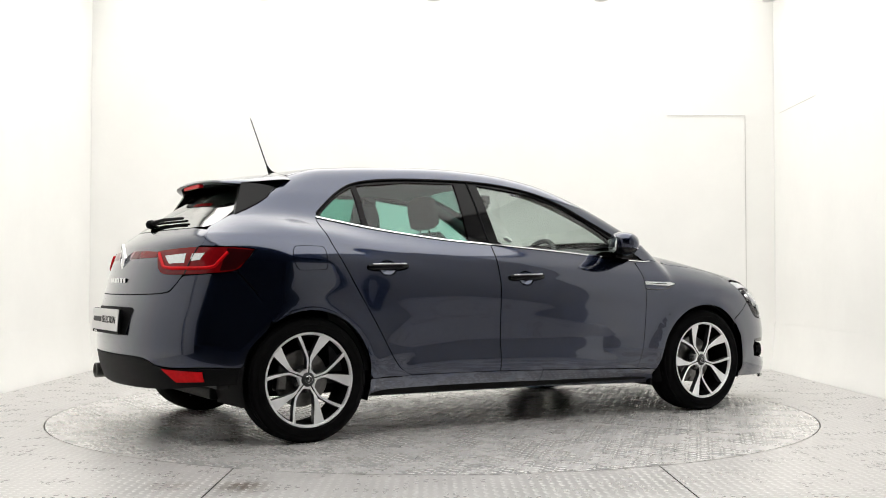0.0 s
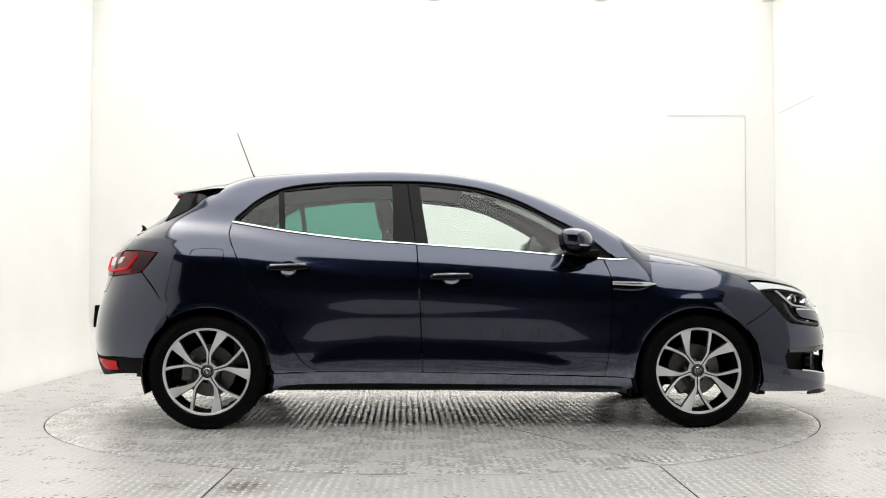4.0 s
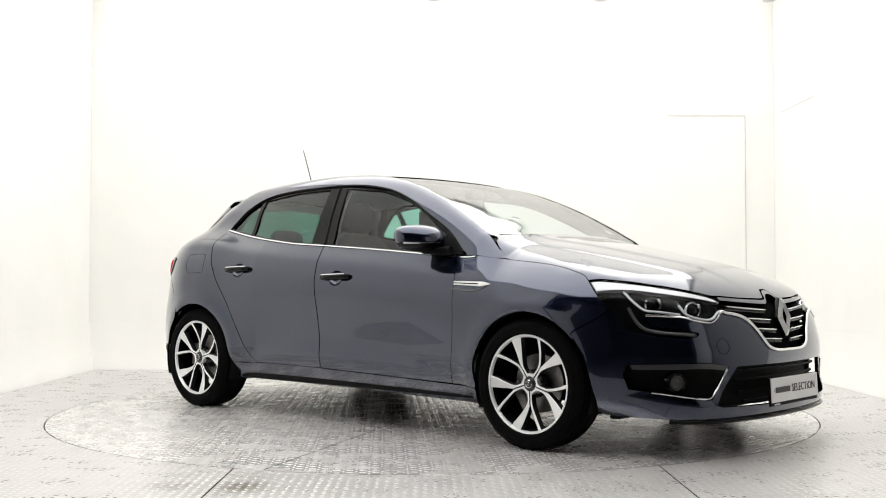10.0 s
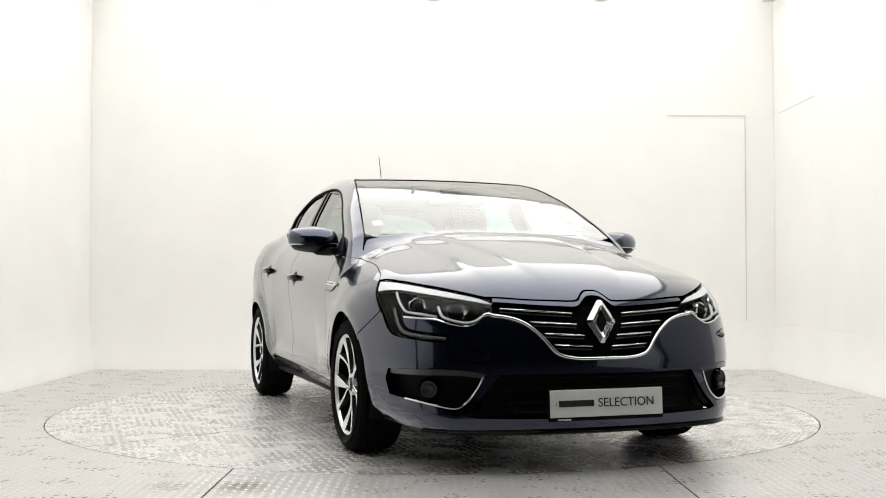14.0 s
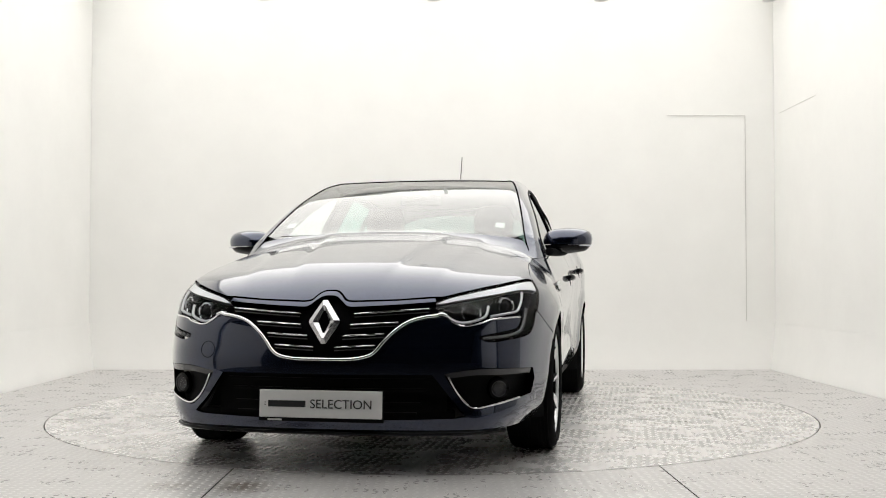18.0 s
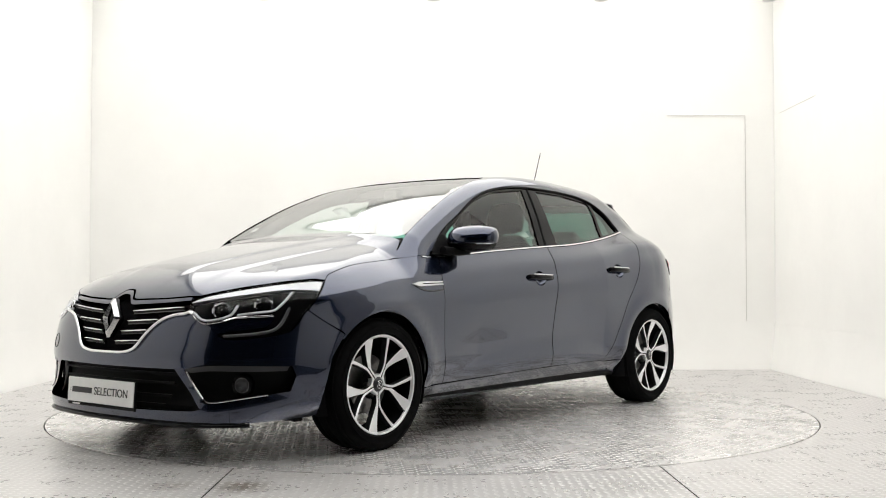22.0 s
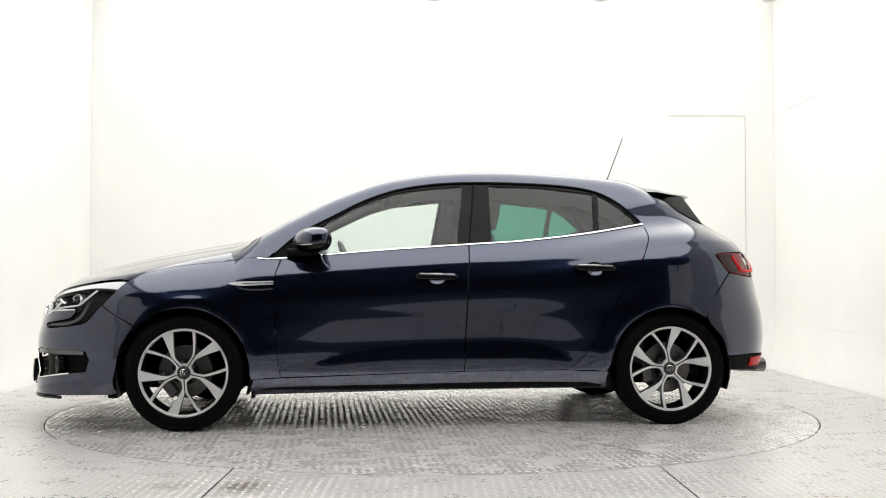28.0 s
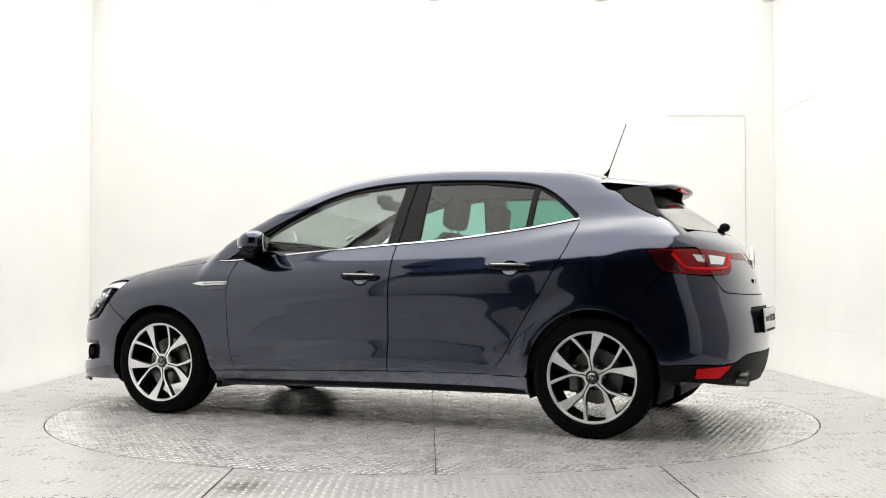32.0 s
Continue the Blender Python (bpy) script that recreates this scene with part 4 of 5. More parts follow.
def flanks():
    for side in (1, -1):
        opening = spl([(0.86, 0.935), (0.87, 0.95)], 2) + spl(WINDOW_TOP, 6)[1:] + [(-1.222, 1.135)] + list(reversed(spl(shift(BELT, 0, 0.012), 6)))
        panel("window_surround", "side", opening, GLOSS_BLACK, car, "gloss black window surround and pillars", side=side, proud=-0.006, depth=0.02, holes=(GLASS_F, GLASS_R, GLASS_Q))
        # rubber channel round the opening
        bm = bmesh.new()
        q = sides(spl([(x, z - 0.006) for x, z in WINDOW_TOP], 5), -0.001, side)
        tube(bm, q, 0.006, 6)
        part("window_seal", bm, BLACK, car, smooth=60)
        panel("chrome_strip", "side", band([(0.955, 0.921)] + [(x, z + 0.004) for x, z in BELT], 0.005, 0.0075), CHROME, car, "thin chrome strip under the side windows", side=side, proud=0.005, depth=0.008, step=0.03)
        # pillar split and glass dividers
        bm = bmesh.new()
        tube(bm, sides(spl([(-0.207, 1.0), (-0.235, 1.2), (-0.255, 1.365)], 4), -0.004, side), 0.0045, 6)
        part("pillar_joint", bm, BLACK, car)
        # handles
        for hx, hz in HANDLES:
            h = new("door_handle", None)
            h.parent = car
            a = on_side(hx, hz, 0, side)
            bm = bmesh.new()
            rings = [[bm.verts.new(p) for p in sides(cup_rim(hx, hz, f), -0.0005 - 0.030 * math.sqrt(1 - f * f), side)] for f in (1.0, 0.94, 0.8, 0.55, 0.2)]
            for r0, r1 in zip(rings, rings[1:]):
                for k in range(28):
                    bm.faces.new((r0[k], r0[(k + 1) % 28], r1[(k + 1) % 28], r1[k]))
            bm.faces.new(rings[-1])
            part("cup", bm, PAINT, h, "lacquered hollow behind the grip", smooth=60)
            bm = bmesh.new()
            pts = [a + Vector((s * 0.115, side * (0.030 - 0.022 * abs(s) ** 4), 0.004 + 0.003 * s)) for s in np.linspace(-1, 1, 13)]
            rows = []
            for i, p in enumerate(pts):
                s = i / 6 - 1
                hh = 0.0165 * (1 - 0.25 * abs(s) ** 6)
                rows.append([bm.verts.new(p + Vector((0, side * dy, dz * hh / 0.0165))) for dy, dz in ((-0.018, 0.006), (-0.004, 0.0155), (0.004, 0.0135), (0.009, 0.005), (0.009, -0.006), (0.003, -0.015), (-0.006, -0.0165), (-0.018, -0.006))])
            for r0, r1 in zip(rows, rows[1:]):
                for k in range(8):
                    bm.faces.new((r0[k], r0[(k + 1) % 8], r1[(k + 1) % 8], r1[k]))
            bm.faces.new(rows[0])
            bm.faces.new(rows[-1])
            part("grip", bm, GLOSS_BLACK, h, smooth=50)
            bm = bmesh.new()
            tube(bm, [p + Vector((0, side * 0.003, 0.0145)) for p in pts[1:-1]], 0.0035, 6)
            part("chrome_trim", bm, CHROME, h, "bright chrome strip on the handle", smooth=60)
        # wing badge
        b = panel("wing_badge", "side", [(0.866, 0.797), (0.866, 0.779), (1.045, 0.771), (1.106, 0.782), (1.06, 0.793)], ALLOY, car, "chrome trim plate on the front wing", side=side, proud=0.006, depth=0.01, step=0.03)
        panel("badge_line", "side", [(0.866, 0.7895), (0.866, 0.7855), (1.03, 0.781), (1.03, 0.785)], GLOSS_BLACK, b, side=side, proud=0.0075, depth=0, step=0.03)
        panel("wing_trim", "side", spl([(0.868, 0.752), (0.96, 0.745), (1.03, 0.752), (1.09, 0.776)], 4) + spl([(1.075, 0.776), (1.02, 0.757), (0.96, 0.753), (0.868, 0.758)], 4), SMOKE, car, side=side, proud=0.004, depth=0.006, step=0.03)
        # door mirror
        m = new("door_mirror", None)
        m.parent = car
        m.location = (0.650, 0.915 * side, 1.018)
        m.rotation_euler = (0, 0, radians(24 * side))
        m.scale = (0.92, 1.24, 1.0)

        def shell(z0, z1, grow=1.0):
            bm = bmesh.new()
            rows = []
            n = 20
            for j in range(11):
                t = j / 10
                z = z0 + (z1 - z0) * t
                s = (z + 0.070) / 0.142
                prof = max(0.0, 1 - abs(2 * s - 1) ** 2.3) ** 0.5
                row = []
                for k in range(n):
                    a = 2 * math.pi * k / n
                    ca, sa = math.cos(a), math.sin(a)
                    x = math.copysign(abs(ca) ** 0.9, ca)
                    y = math.copysign(abs(sa) ** 1.0, sa)
                    xx = x * (0.095 if x > 0 else 0.075) * prof + 0.012 * (0.5 - s)
                    yy = y * 0.095 * (0.4 + 0.6 * prof) * min(1, prof * 1.6) - 0.015 * (1 - s)
                    row.append(bm.verts.new((xx * grow * 1.12, yy * grow * 1.16 * side, z)))
                rows.append(row)
            for r0, r1 in zip(rows, rows[1:]):
                for k in range(n):
                    bm.faces.new((r0[k], r0[(k + 1) % n], r1[(k + 1) % n], r1[k]))
            bm.faces.new(rows[0])
            bm.faces.new(rows[-1])
            return bm
        part("cap", shell(-0.022, 0.070), PAINT, m, "lacquered mirror cap", smooth=50)
        part("housing", shell(-0.069, -0.025, 0.97), GLOSS_BLACK, m, smooth=50)
        bm = bmesh.new()
        tube(bm, spl([(0.062, 0.082 * side, -0.027), (0.09, 0.03 * side, -0.027), (0.092, -0.03 * side, -0.027)], 5), 0.0035, 6)
        part("indicator", bm, WHITE_STRIP, m, smooth=60)
        bm = bmesh.new()
        ellipsoid(bm, (-0.066, 0, 0), (0.006, 0.078, 0.055))
        part("mirror_glass", bm, MIRROR, m, smooth=60)
        bm = bmesh.new()
        tube(bm, spl([(0.0, -0.03 * side, -0.055), (0.05, -0.08 * side, -0.065), (0.10, -0.12 * side, -0.062)], 5), [0.026, 0.026, 0.025, 0.024, 0.023, 0.022, 0.022, 0.022, 0.022, 0.022, 0.022][:11], 10)
        part("arm", bm, BLACK, m, smooth=60)
        # sail panel before the front window
        panel("sail_panel", "side", [(0.70, 0.943), (0.865, 0.938), (0.745, 1.045), (0.715, 1.04)], BLACK, car, side=side, proud=-0.003, depth=0.01, step=0.03)
        # mud flaps and jacking strip
        bm = bmesh.new()
        box(bm, 0.965, 0.985, 0.70 * side - 0.1, 0.70 * side + 0.1, 0.165, 0.30, 0.004)
        part("mud_flap", bm, BLACK, car)
        bm = bmesh.new()
        box(bm, 1.70, 1.75, 0.66 * side - 0.08, 0.66 * side + 0.08, 0.165, 0.21, 0.004)
        part("air_deflector", bm, BLACK, car)


flanks()


# ---- nose ----
def nose():
    top = wrap("front", [("y", 0.0, 0.735), ("y", 0.05, 0.725), ("y", 0.09, 0.69), ("y", 0.23, 0.70), ("y", 0.45, 0.71)])
    low = wrap("front", [("y", y, z) for y, z in GRILLE_LOW])
    loop = both(spl(top, 4) + spl(list(reversed(low)), 4))
    grille = new("grille", None)
    grille.parent = car
    panel("backing", "front", loop, VOID, grille, proud=-0.03, depth=0)
    # painted header above the bars
    hd = wrap("front", [("y", 0.0, 0.752), ("y", 0.028, 0.749), ("y", 0.052, 0.733), ("y", 0.072, 0.713), ("y", 0.10, 0.707), ("y", 0.16, 0.708), ("y", 0.30, 0.713), ("y", 0.445, 0.723)])
    hl = wrap("front", [("y", 0.450, 0.709), ("y", 0.30, 0.698), ("y", 0.15, 0.690), ("y", 0.09, 0.690), ("y", 0.058, 0.712), ("y", 0.03, 0.731), ("y", 0.0, 0.735)])
    panel("header", "front", both(spl(hd, 4) + spl(hl, 4)), PAINT, grille, "lacquered strip over the grille", proud=0.002, depth=0.03)
    for side in (1, -1):
        # chrome frame along the lower edge
        bm = bmesh.new()
        ctl = GRILLE_LOW + [(0.478, 0.657), (0.50, 0.650)]
        q = fronts([(y * side + 1e-4 * side, z) for y, z in spl(ctl, 4)], 0.006)
        tube(bm, q, 0.0075, 8)
        part("chrome_frame", bm, CHROME, grille, smooth=60)
        # four bars a side
        for y0, y1, z, dz in ((0.118, 0.425, 0.662, 0.021), (0.105, 0.305, 0.616, 0.011), (0.075, 0.252, 0.570, 0.009), (0.045, 0.215, 0.524, 0.008)):
            bm = bmesh.new()
            q = fronts([(y * side, z + dz * (y - y0) / (y1 - y0)) for y in np.linspace(y0, y1, 9)], -0.004)
            tube(bm, q, [0.002] + [0.0034] * 7 + [0.002], 6)
            br = part("bar", bm, CHROME, grille, "thin bright bar", smooth=60)
            bm = bmesh.new()
            tube(bm, [p + Vector((-0.006, 0, -0.014)) for p in q], 0.0032, 6)
            part("lower_edge", bm, SMOKE, br, smooth=60)
            bm = bmesh.new()
            tube(bm, [p + Vector((-0.012, 0, -0.007)) for p in q], 0.009, 6)
            part("slat", bm, GLOSS_BLACK, br, smooth=60)
    # emblem: an upright lozenge ring of bright metal
    em = new("emblem", None)
    em.parent = car
    em.location = (2.209, 0, 0.627)
    em.scale = (0.84, 0.84, 0.84)
    em.rotation_euler = (0, radians(-10), 0)
    for y0 in (-1, 1):
        bm = bmesh.new()
        vo = [bm.verts.new((0.0, y0 * a, b)) for a, b in [(0.012, 0.108), (0.078, 0.008), (0.078, -0.008), (0.012, -0.108)]]
        vm = [bm.verts.new((0.018, y0 * a, b)) for a, b in [(0.006, 0.080), (0.052, 0.006), (0.052, -0.006), (0.006, -0.080)]]
        vi = [bm.verts.new((0.004, y0 * a, b)) for a, b in [(0.004, 0.056), (0.028, 0.004), (0.028, -0.004), (0.004, -0.056)]]
        for r0, r1 in ((vo, vm), (vm, vi)):
            for k in range(3):
                bm.faces.new((r0[k], r0[k + 1], r1[k + 1], r1[k]))
        part("half_ring", bm, SATIN, em, smooth=10)
    for s in (1, -1):
        bm = bmesh.new()
        a = [bm.verts.new(p) for p in ((0.0, -0.012, 0.108 * s), (0.0, 0.012, 0.108 * s), (0.018, 0.006, 0.080 * s), (0.018, -0.006, 0.080 * s))]
        b = [bm.verts.new(p) for p in ((0.004, 0.004, 0.056 * s), (0.004, -0.004, 0.056 * s))]
        bm.faces.new(a)
        bm.faces.new((a[2], a[3], b[1], b[0]))
        part("tip", bm, SATIN, em)
    slab([(-0.003, y, z) for y, z in ((0.0, 0.112), (0.08, 0.0), (0.0, -0.112), (-0.08, 0.0))], (-0.03, 0, 0), GLOSS_BLACK, "mount", em)
    # bumper openings
    panel("intake_backing", "front", both(spl(wrap("front", [("y", 0.0, 0.43), ("y", 0.55, 0.43)]), 6) + spl(wrap("front", [("y", 0.50, 0.22), ("y", 0.0, 0.21)]), 6)), BLACK, car, proud=-0.07, depth=0)
    for z in (0.385, 0.345, 0.30, 0.262):
        bm = bmesh.new()
        ym = 0.455 - (0.41 - z) * 0.45
        tube(bm, fronts([(y + 1e-4, z) for y in np.linspace(-ym, ym, 15)], -0.03), 0.007, 6)
        part("intake_slat", bm, BLACK, car, smooth=60)
    for side in (1, -1):
        fo = spl(wrap("front", [("y", 0.47, 0.43), ("y", 0.62, 0.45), ("y", 0.74, 0.445), ("x", 1.80, 0.44), ("x", 1.80, 0.30), ("y", 0.74, 0.275), ("y", 0.60, 0.255), ("y", 0.47, 0.43)]), 4)[:-1]
        panel("fog_backing", "front", [(u * side, v) for u, v in fo], BLACK, car, proud=-0.05, depth=0)
        fl = new("fog_lamp", None)
        fl.parent = car
        c = on_front(0.72 * side, 0.345, -0.024)
        fl.location = c
        fl.scale = (0.78, 0.78, 0.78)
        fl.rotation_euler = (0, 0, radians(28 * side))
        bm = bmesh.new()
        lathe(bm, [(0.0005, -0.02), (0.02, -0.018), (0.034, -0.004), (0.038, 0.006), (0.043, 0.008), (0.045, -0.03)], 28, axis="x")
        part("bowl", bm, SMOKE, fl, smooth=40)
        bm = bmesh.new()
        lathe(bm, [(0.0005, 0.012), (0.025, 0.009), (0.037, 0.003)], 28, axis="x")
        part("lens", bm, LENS, fl, smooth=60)
        bm = bmesh.new()
        lathe(bm, [(0.042, 0.004), (0.044, 0.012), (0.058, 0.008), (0.064, -0.03)], 28, axis="x")
        part("bezel", bm, GLOSS_BLACK, fl, smooth=40)
        # chrome edge and light strip
        bm = bmesh.new()
        ctl = [(0.515, 0.405), (0.545, 0.345), (0.585, 0.292), (0.625, 0.274), (0.70, 0.287), (0.78, 0.305)]
        tube(bm, fronts([(y * side, z) for y, z in spl(ctl, 4)], 0.002), 0.0045, 6)
        part("fog_trim", bm, CHROME, car, "chrome edge round the fog lamp recess", smooth=60)
        lp = spl(wrap("front", [("y", 0.49, 0.414), ("y", 0.62, 0.432), ("y", 0.74, 0.43), ("x", 1.86, 0.424)]), 4) + spl(wrap("front", [("x", 1.87, 0.404), ("y", 0.74, 0.405), ("y", 0.62, 0.408), ("y", 0.53, 0.398)]), 4)
        panel("fog_strip", "front", [(u * side, v) for u, v in lp], SMOKE, car, "grey strip lamp over the fog lamp", proud=-0.004, depth=0.02)
        # headlamp
        hl = new("headlight", None)
        hl.parent = car
        tops = wrap("front", [("y", y, z) for y, z in LAMP_TOP])
        outer = wrap("front", [("x", 1.640, 0.797), ("x", 1.672, 0.766), ("x", 1.722, 0.716), ("x", 1.780, 0.650), ("x", 1.831, 0.592), ("x", 1.887, 0.568), ("y", 0.74, 0.552), ("y", 0.675, 0.545), ("y", 0.638, 0.560)])
        inner = wrap("front", [("y", 0.668, 0.572), ("y", 0.735, 0.584), ("y", 0.774, 0.596), ("y", 0.788, 0.634)])
        lows = wrap("front", [("y", 0.784, 0.644), ("y", 0.732, 0.641), ("y", 0.674, 0.635), ("y", 0.64, 0.622), ("y", 0.571, 0.610), ("y", 0.531, 0.625), ("y", 0.495, 0.650), ("y", 0.462, 0.664)])
        lp = spl(tops, 4) + spl(outer, 4) + spl(inner, 3) + spl(lows, 4)
        sg = lambda l: [(u * side, v) for u, v in l]
        panel("housing", "front", sg(lp), VOID, hl, proud=-0.045, depth=0)
        panel("lens", "front", sg(lp), LENS, hl, proud=0.0, depth=0.012)
        # The reflection along the lens top, put in as a white strip.
        bt = wrap("front", [("y", y + 0.006, z - 0.003) for y, z in LAMP_TOP] + [("x", 1.648, 0.795)])
        bl = wrap("front", [("x", 1.690, 0.755), ("x", 1.735, 0.760), ("x", 1.80, 0.762), ("y", 0.745, 0.757), ("y", 0.646, 0.737), ("y", 0.551, 0.720), ("y", 0.48, 0.706)])
        panel("upper_glint", "front", sg(spl(bt, 4) + spl(bl, 4)), WHITE_STRIP, hl, "white strip painting the bright reflection along the lens top", proud=-0.006, depth=0.02)
        for y, z, r, tilt in ((0.602, 0.682, 0.036, 26), (0.742, 0.706, 0.034, 42)):
            c = on_front(y * side, z, -0.038)
            pr = new("projector", None)
            pr.parent = hl
            pr.location = c
            pr.rotation_euler = (0, 0, radians(tilt * side))
            bm = bmesh.new()
            lathe(bm, [(0.0005, 0.016), (r * 0.4, 0.013), (r * 0.7, 0.005), (r * 0.9, -0.008)], 28, axis="x")
            part("bulb_lens", bm, GLOSS_BLACK, pr, "dark glossy projector ball", smooth=60)
            bm = bmesh.new()
            lathe(bm, [(r * 0.94, -0.008), (r * 0.97, 0.004), (r * 1.12, 0.003), (r * 1.18, -0.03)], 28, axis="x")
            part("ring", bm, SILVER, pr, smooth=40)
            # bright crystal flanks of the projector
            for a0, a1 in ((-70, 40), (130, 200)):
                bm = bmesh.new()
                tube(bm, [(0.006, r * 1.08 * math.cos(radians(a)) * side, r * 1.08 * math.sin(radians(a))) for a in np.linspace(a0, a1, 10)], [0.001] + [0.0065] * 8 + [0.001], 5)
                part("crystal", bm, SILVER, pr, smooth=30)
        for ctl, r, off in (([(0.470, 0.668), (0.497, 0.657), (0.535, 0.634), (0.575, 0.627), (0.625, 0.637), (0.655, 0.652), (0.662, 0.672), (0.664, 0.695)], 0.0062, -0.012),
                            ([(0.678, 0.652), (0.735, 0.662), (0.772, 0.668), (0.784, 0.685), (0.790, 0.720), (0.786, 0.755)], 0.0058, -0.014)):
            bm = bmesh.new()
            tube(bm, fronts([(y * side, z) for y, z in spl(ctl, 4)], off), r, 6)
            part("daylight_strip", bm, WHITE_STRIP, hl, smooth=60)
        bm = bmesh.new()
        ctl = [(0.478, 0.655), (0.497, 0.648), (0.531, 0.624), (0.571, 0.610), (0.64, 0.622), (0.674, 0.635), (0.732, 0.641), (0.78, 0.644)]
        tube(bm, fronts([(y * side, z) for y, z in spl(ctl, 4)], 0.001), 0.0042, 6)
        part("chrome_edge", bm, CHROME, hl, smooth=60)
        bm = bmesh.new()
        ctl = [(0.65, 0.559), (0.70, 0.563), (0.745, 0.568), (0.785, 0.580), (0.800, 0.604), (0.806, 0.640), (0.808, 0.68)]
        tube(bm, fronts([(y * side, z) for y, z in spl(ctl, 4)], -0.012), 0.0085, 8)
        part("hook_strip", bm, SMOKE, hl, "grey turn lamp strip in the hook", smooth=60)
        # wiper
        wp = new("wiper", None)
        wp.parent = car
        bm = bmesh.new()
        y0, y1 = (0.02, 0.50) if side == 1 else (-0.16, -0.62)
        q = project("top", np.linspace(1.0, 0.955, 8), np.linspace(y0, y1, 8)) + np.array([0, 0, -0.010])
        tube(bm, [tuple(a) for a in q], 0.006, 6)
        part("blade", bm, BLACK, wp, smooth=60)
        bm = bmesh.new()
        q2 = project("top", np.linspace(1.02, 0.965, 5), np.linspace(y0 - 0.02, (y0 + y1) / 2, 5)) + np.array([0, 0, -0.012])
        tube(bm, [tuple(a) for a in q2], 0.008, 6)
        part("arm", bm, BLACK, wp, smooth=60)
    # round cover of the tow eye
    bm = bmesh.new()
    tube(bm, fronts([(-0.53 + 0.034 * math.cos(w), 0.505 + 0.034 * math.sin(w)) for w in np.linspace(0, 2 * math.pi, 33)], 0.0002), 0.0012, 5, cap=False)
    part("tow_cover_joint", bm, BLACK, car)
    # lip at the foot of the bumper
    bm = bmesh.new()
    tube(bm, fronts([(y + 1e-4, 0.176) for y in np.linspace(-0.72, 0.72, 25)], 0.006), 0.009, 8)
    part("lip", bm, GLOSS_BLACK, car, smooth=60)
    # cowl under the windscreen
    half = [(1.035, 0.0), (1.025, 0.3), (0.985, 0.62), (0.965, 0.69), (1.05, 0.725), (1.05, 0.4), (1.05, 0.0)]
    panel("cowl", "top", both_top(half), BLACK, car, proud=-0.014, depth=0)


nose()


def lettered(text, size, mat, name, parent, m, label=""):
    c = bpy.data.curves.new(name, "FONT")
    c.body, c.size, c.extrude, c.align_x, c.align_y = text, size, 0.0008, "CENTER", "CENTER"
    tmp = new("letters_source", c)
    me = bpy.data.meshes.new_from_object(tmp.evaluated_get(bpy.context.evaluated_depsgraph_get()))
    bpy.data.objects.remove(tmp)
    me.materials.append(mat)
    ob = new(name, me)
    ob.parent = parent
    ob.matrix_basis = m
    if label:
        tagged(ob, label=label)
    return ob


def dealer_plate(m, name="show_plate"):
    p = new(name, None)
    p.parent = car
    p.matrix_basis = m
    bm = bmesh.new()
    box(bm, -0.26, 0.26, -0.003, 0.003, -0.056, 0.056, 0.0025)
    part("board", bm, WHITE, p, "white plastic show plate")
    bm = bmesh.new()
    box(bm, -0.265, 0.265, 0.004, 0.014, -0.072, 0.058, 0.003)
    part("holder", bm, BLACK, p)
    # a plain bar in place of the maker's name
    bm = bmesh.new()
    box(bm, -0.222, -0.062, -0.0042, -0.0035, -0.013, 0.013)
    part("name_bar", bm, INK, p)
    bm = bmesh.new()
    box(bm, -0.238, -0.232, -0.0042, -0.0035, 0.003, 0.006)
    box(bm, -0.238, -0.232, -0.0042, -0.0035, -0.006, -0.003)
    part("small_mark", bm, INK, p)
    lettered("SELECTION", 0.0515, INK, "lettering", p, pose(0.088, -0.0042, -0.001, 90, 0, 0), "dark thin capital letters")
    bm = bmesh.new()
    box(bm, -0.225, -0.165, 0.0025, 0.0035, -0.069, -0.062)
    part("maker_bar", bm, WHITE, p)


dealer_plate(pose(2.262, 0, 0.293, -3, 0, 90))


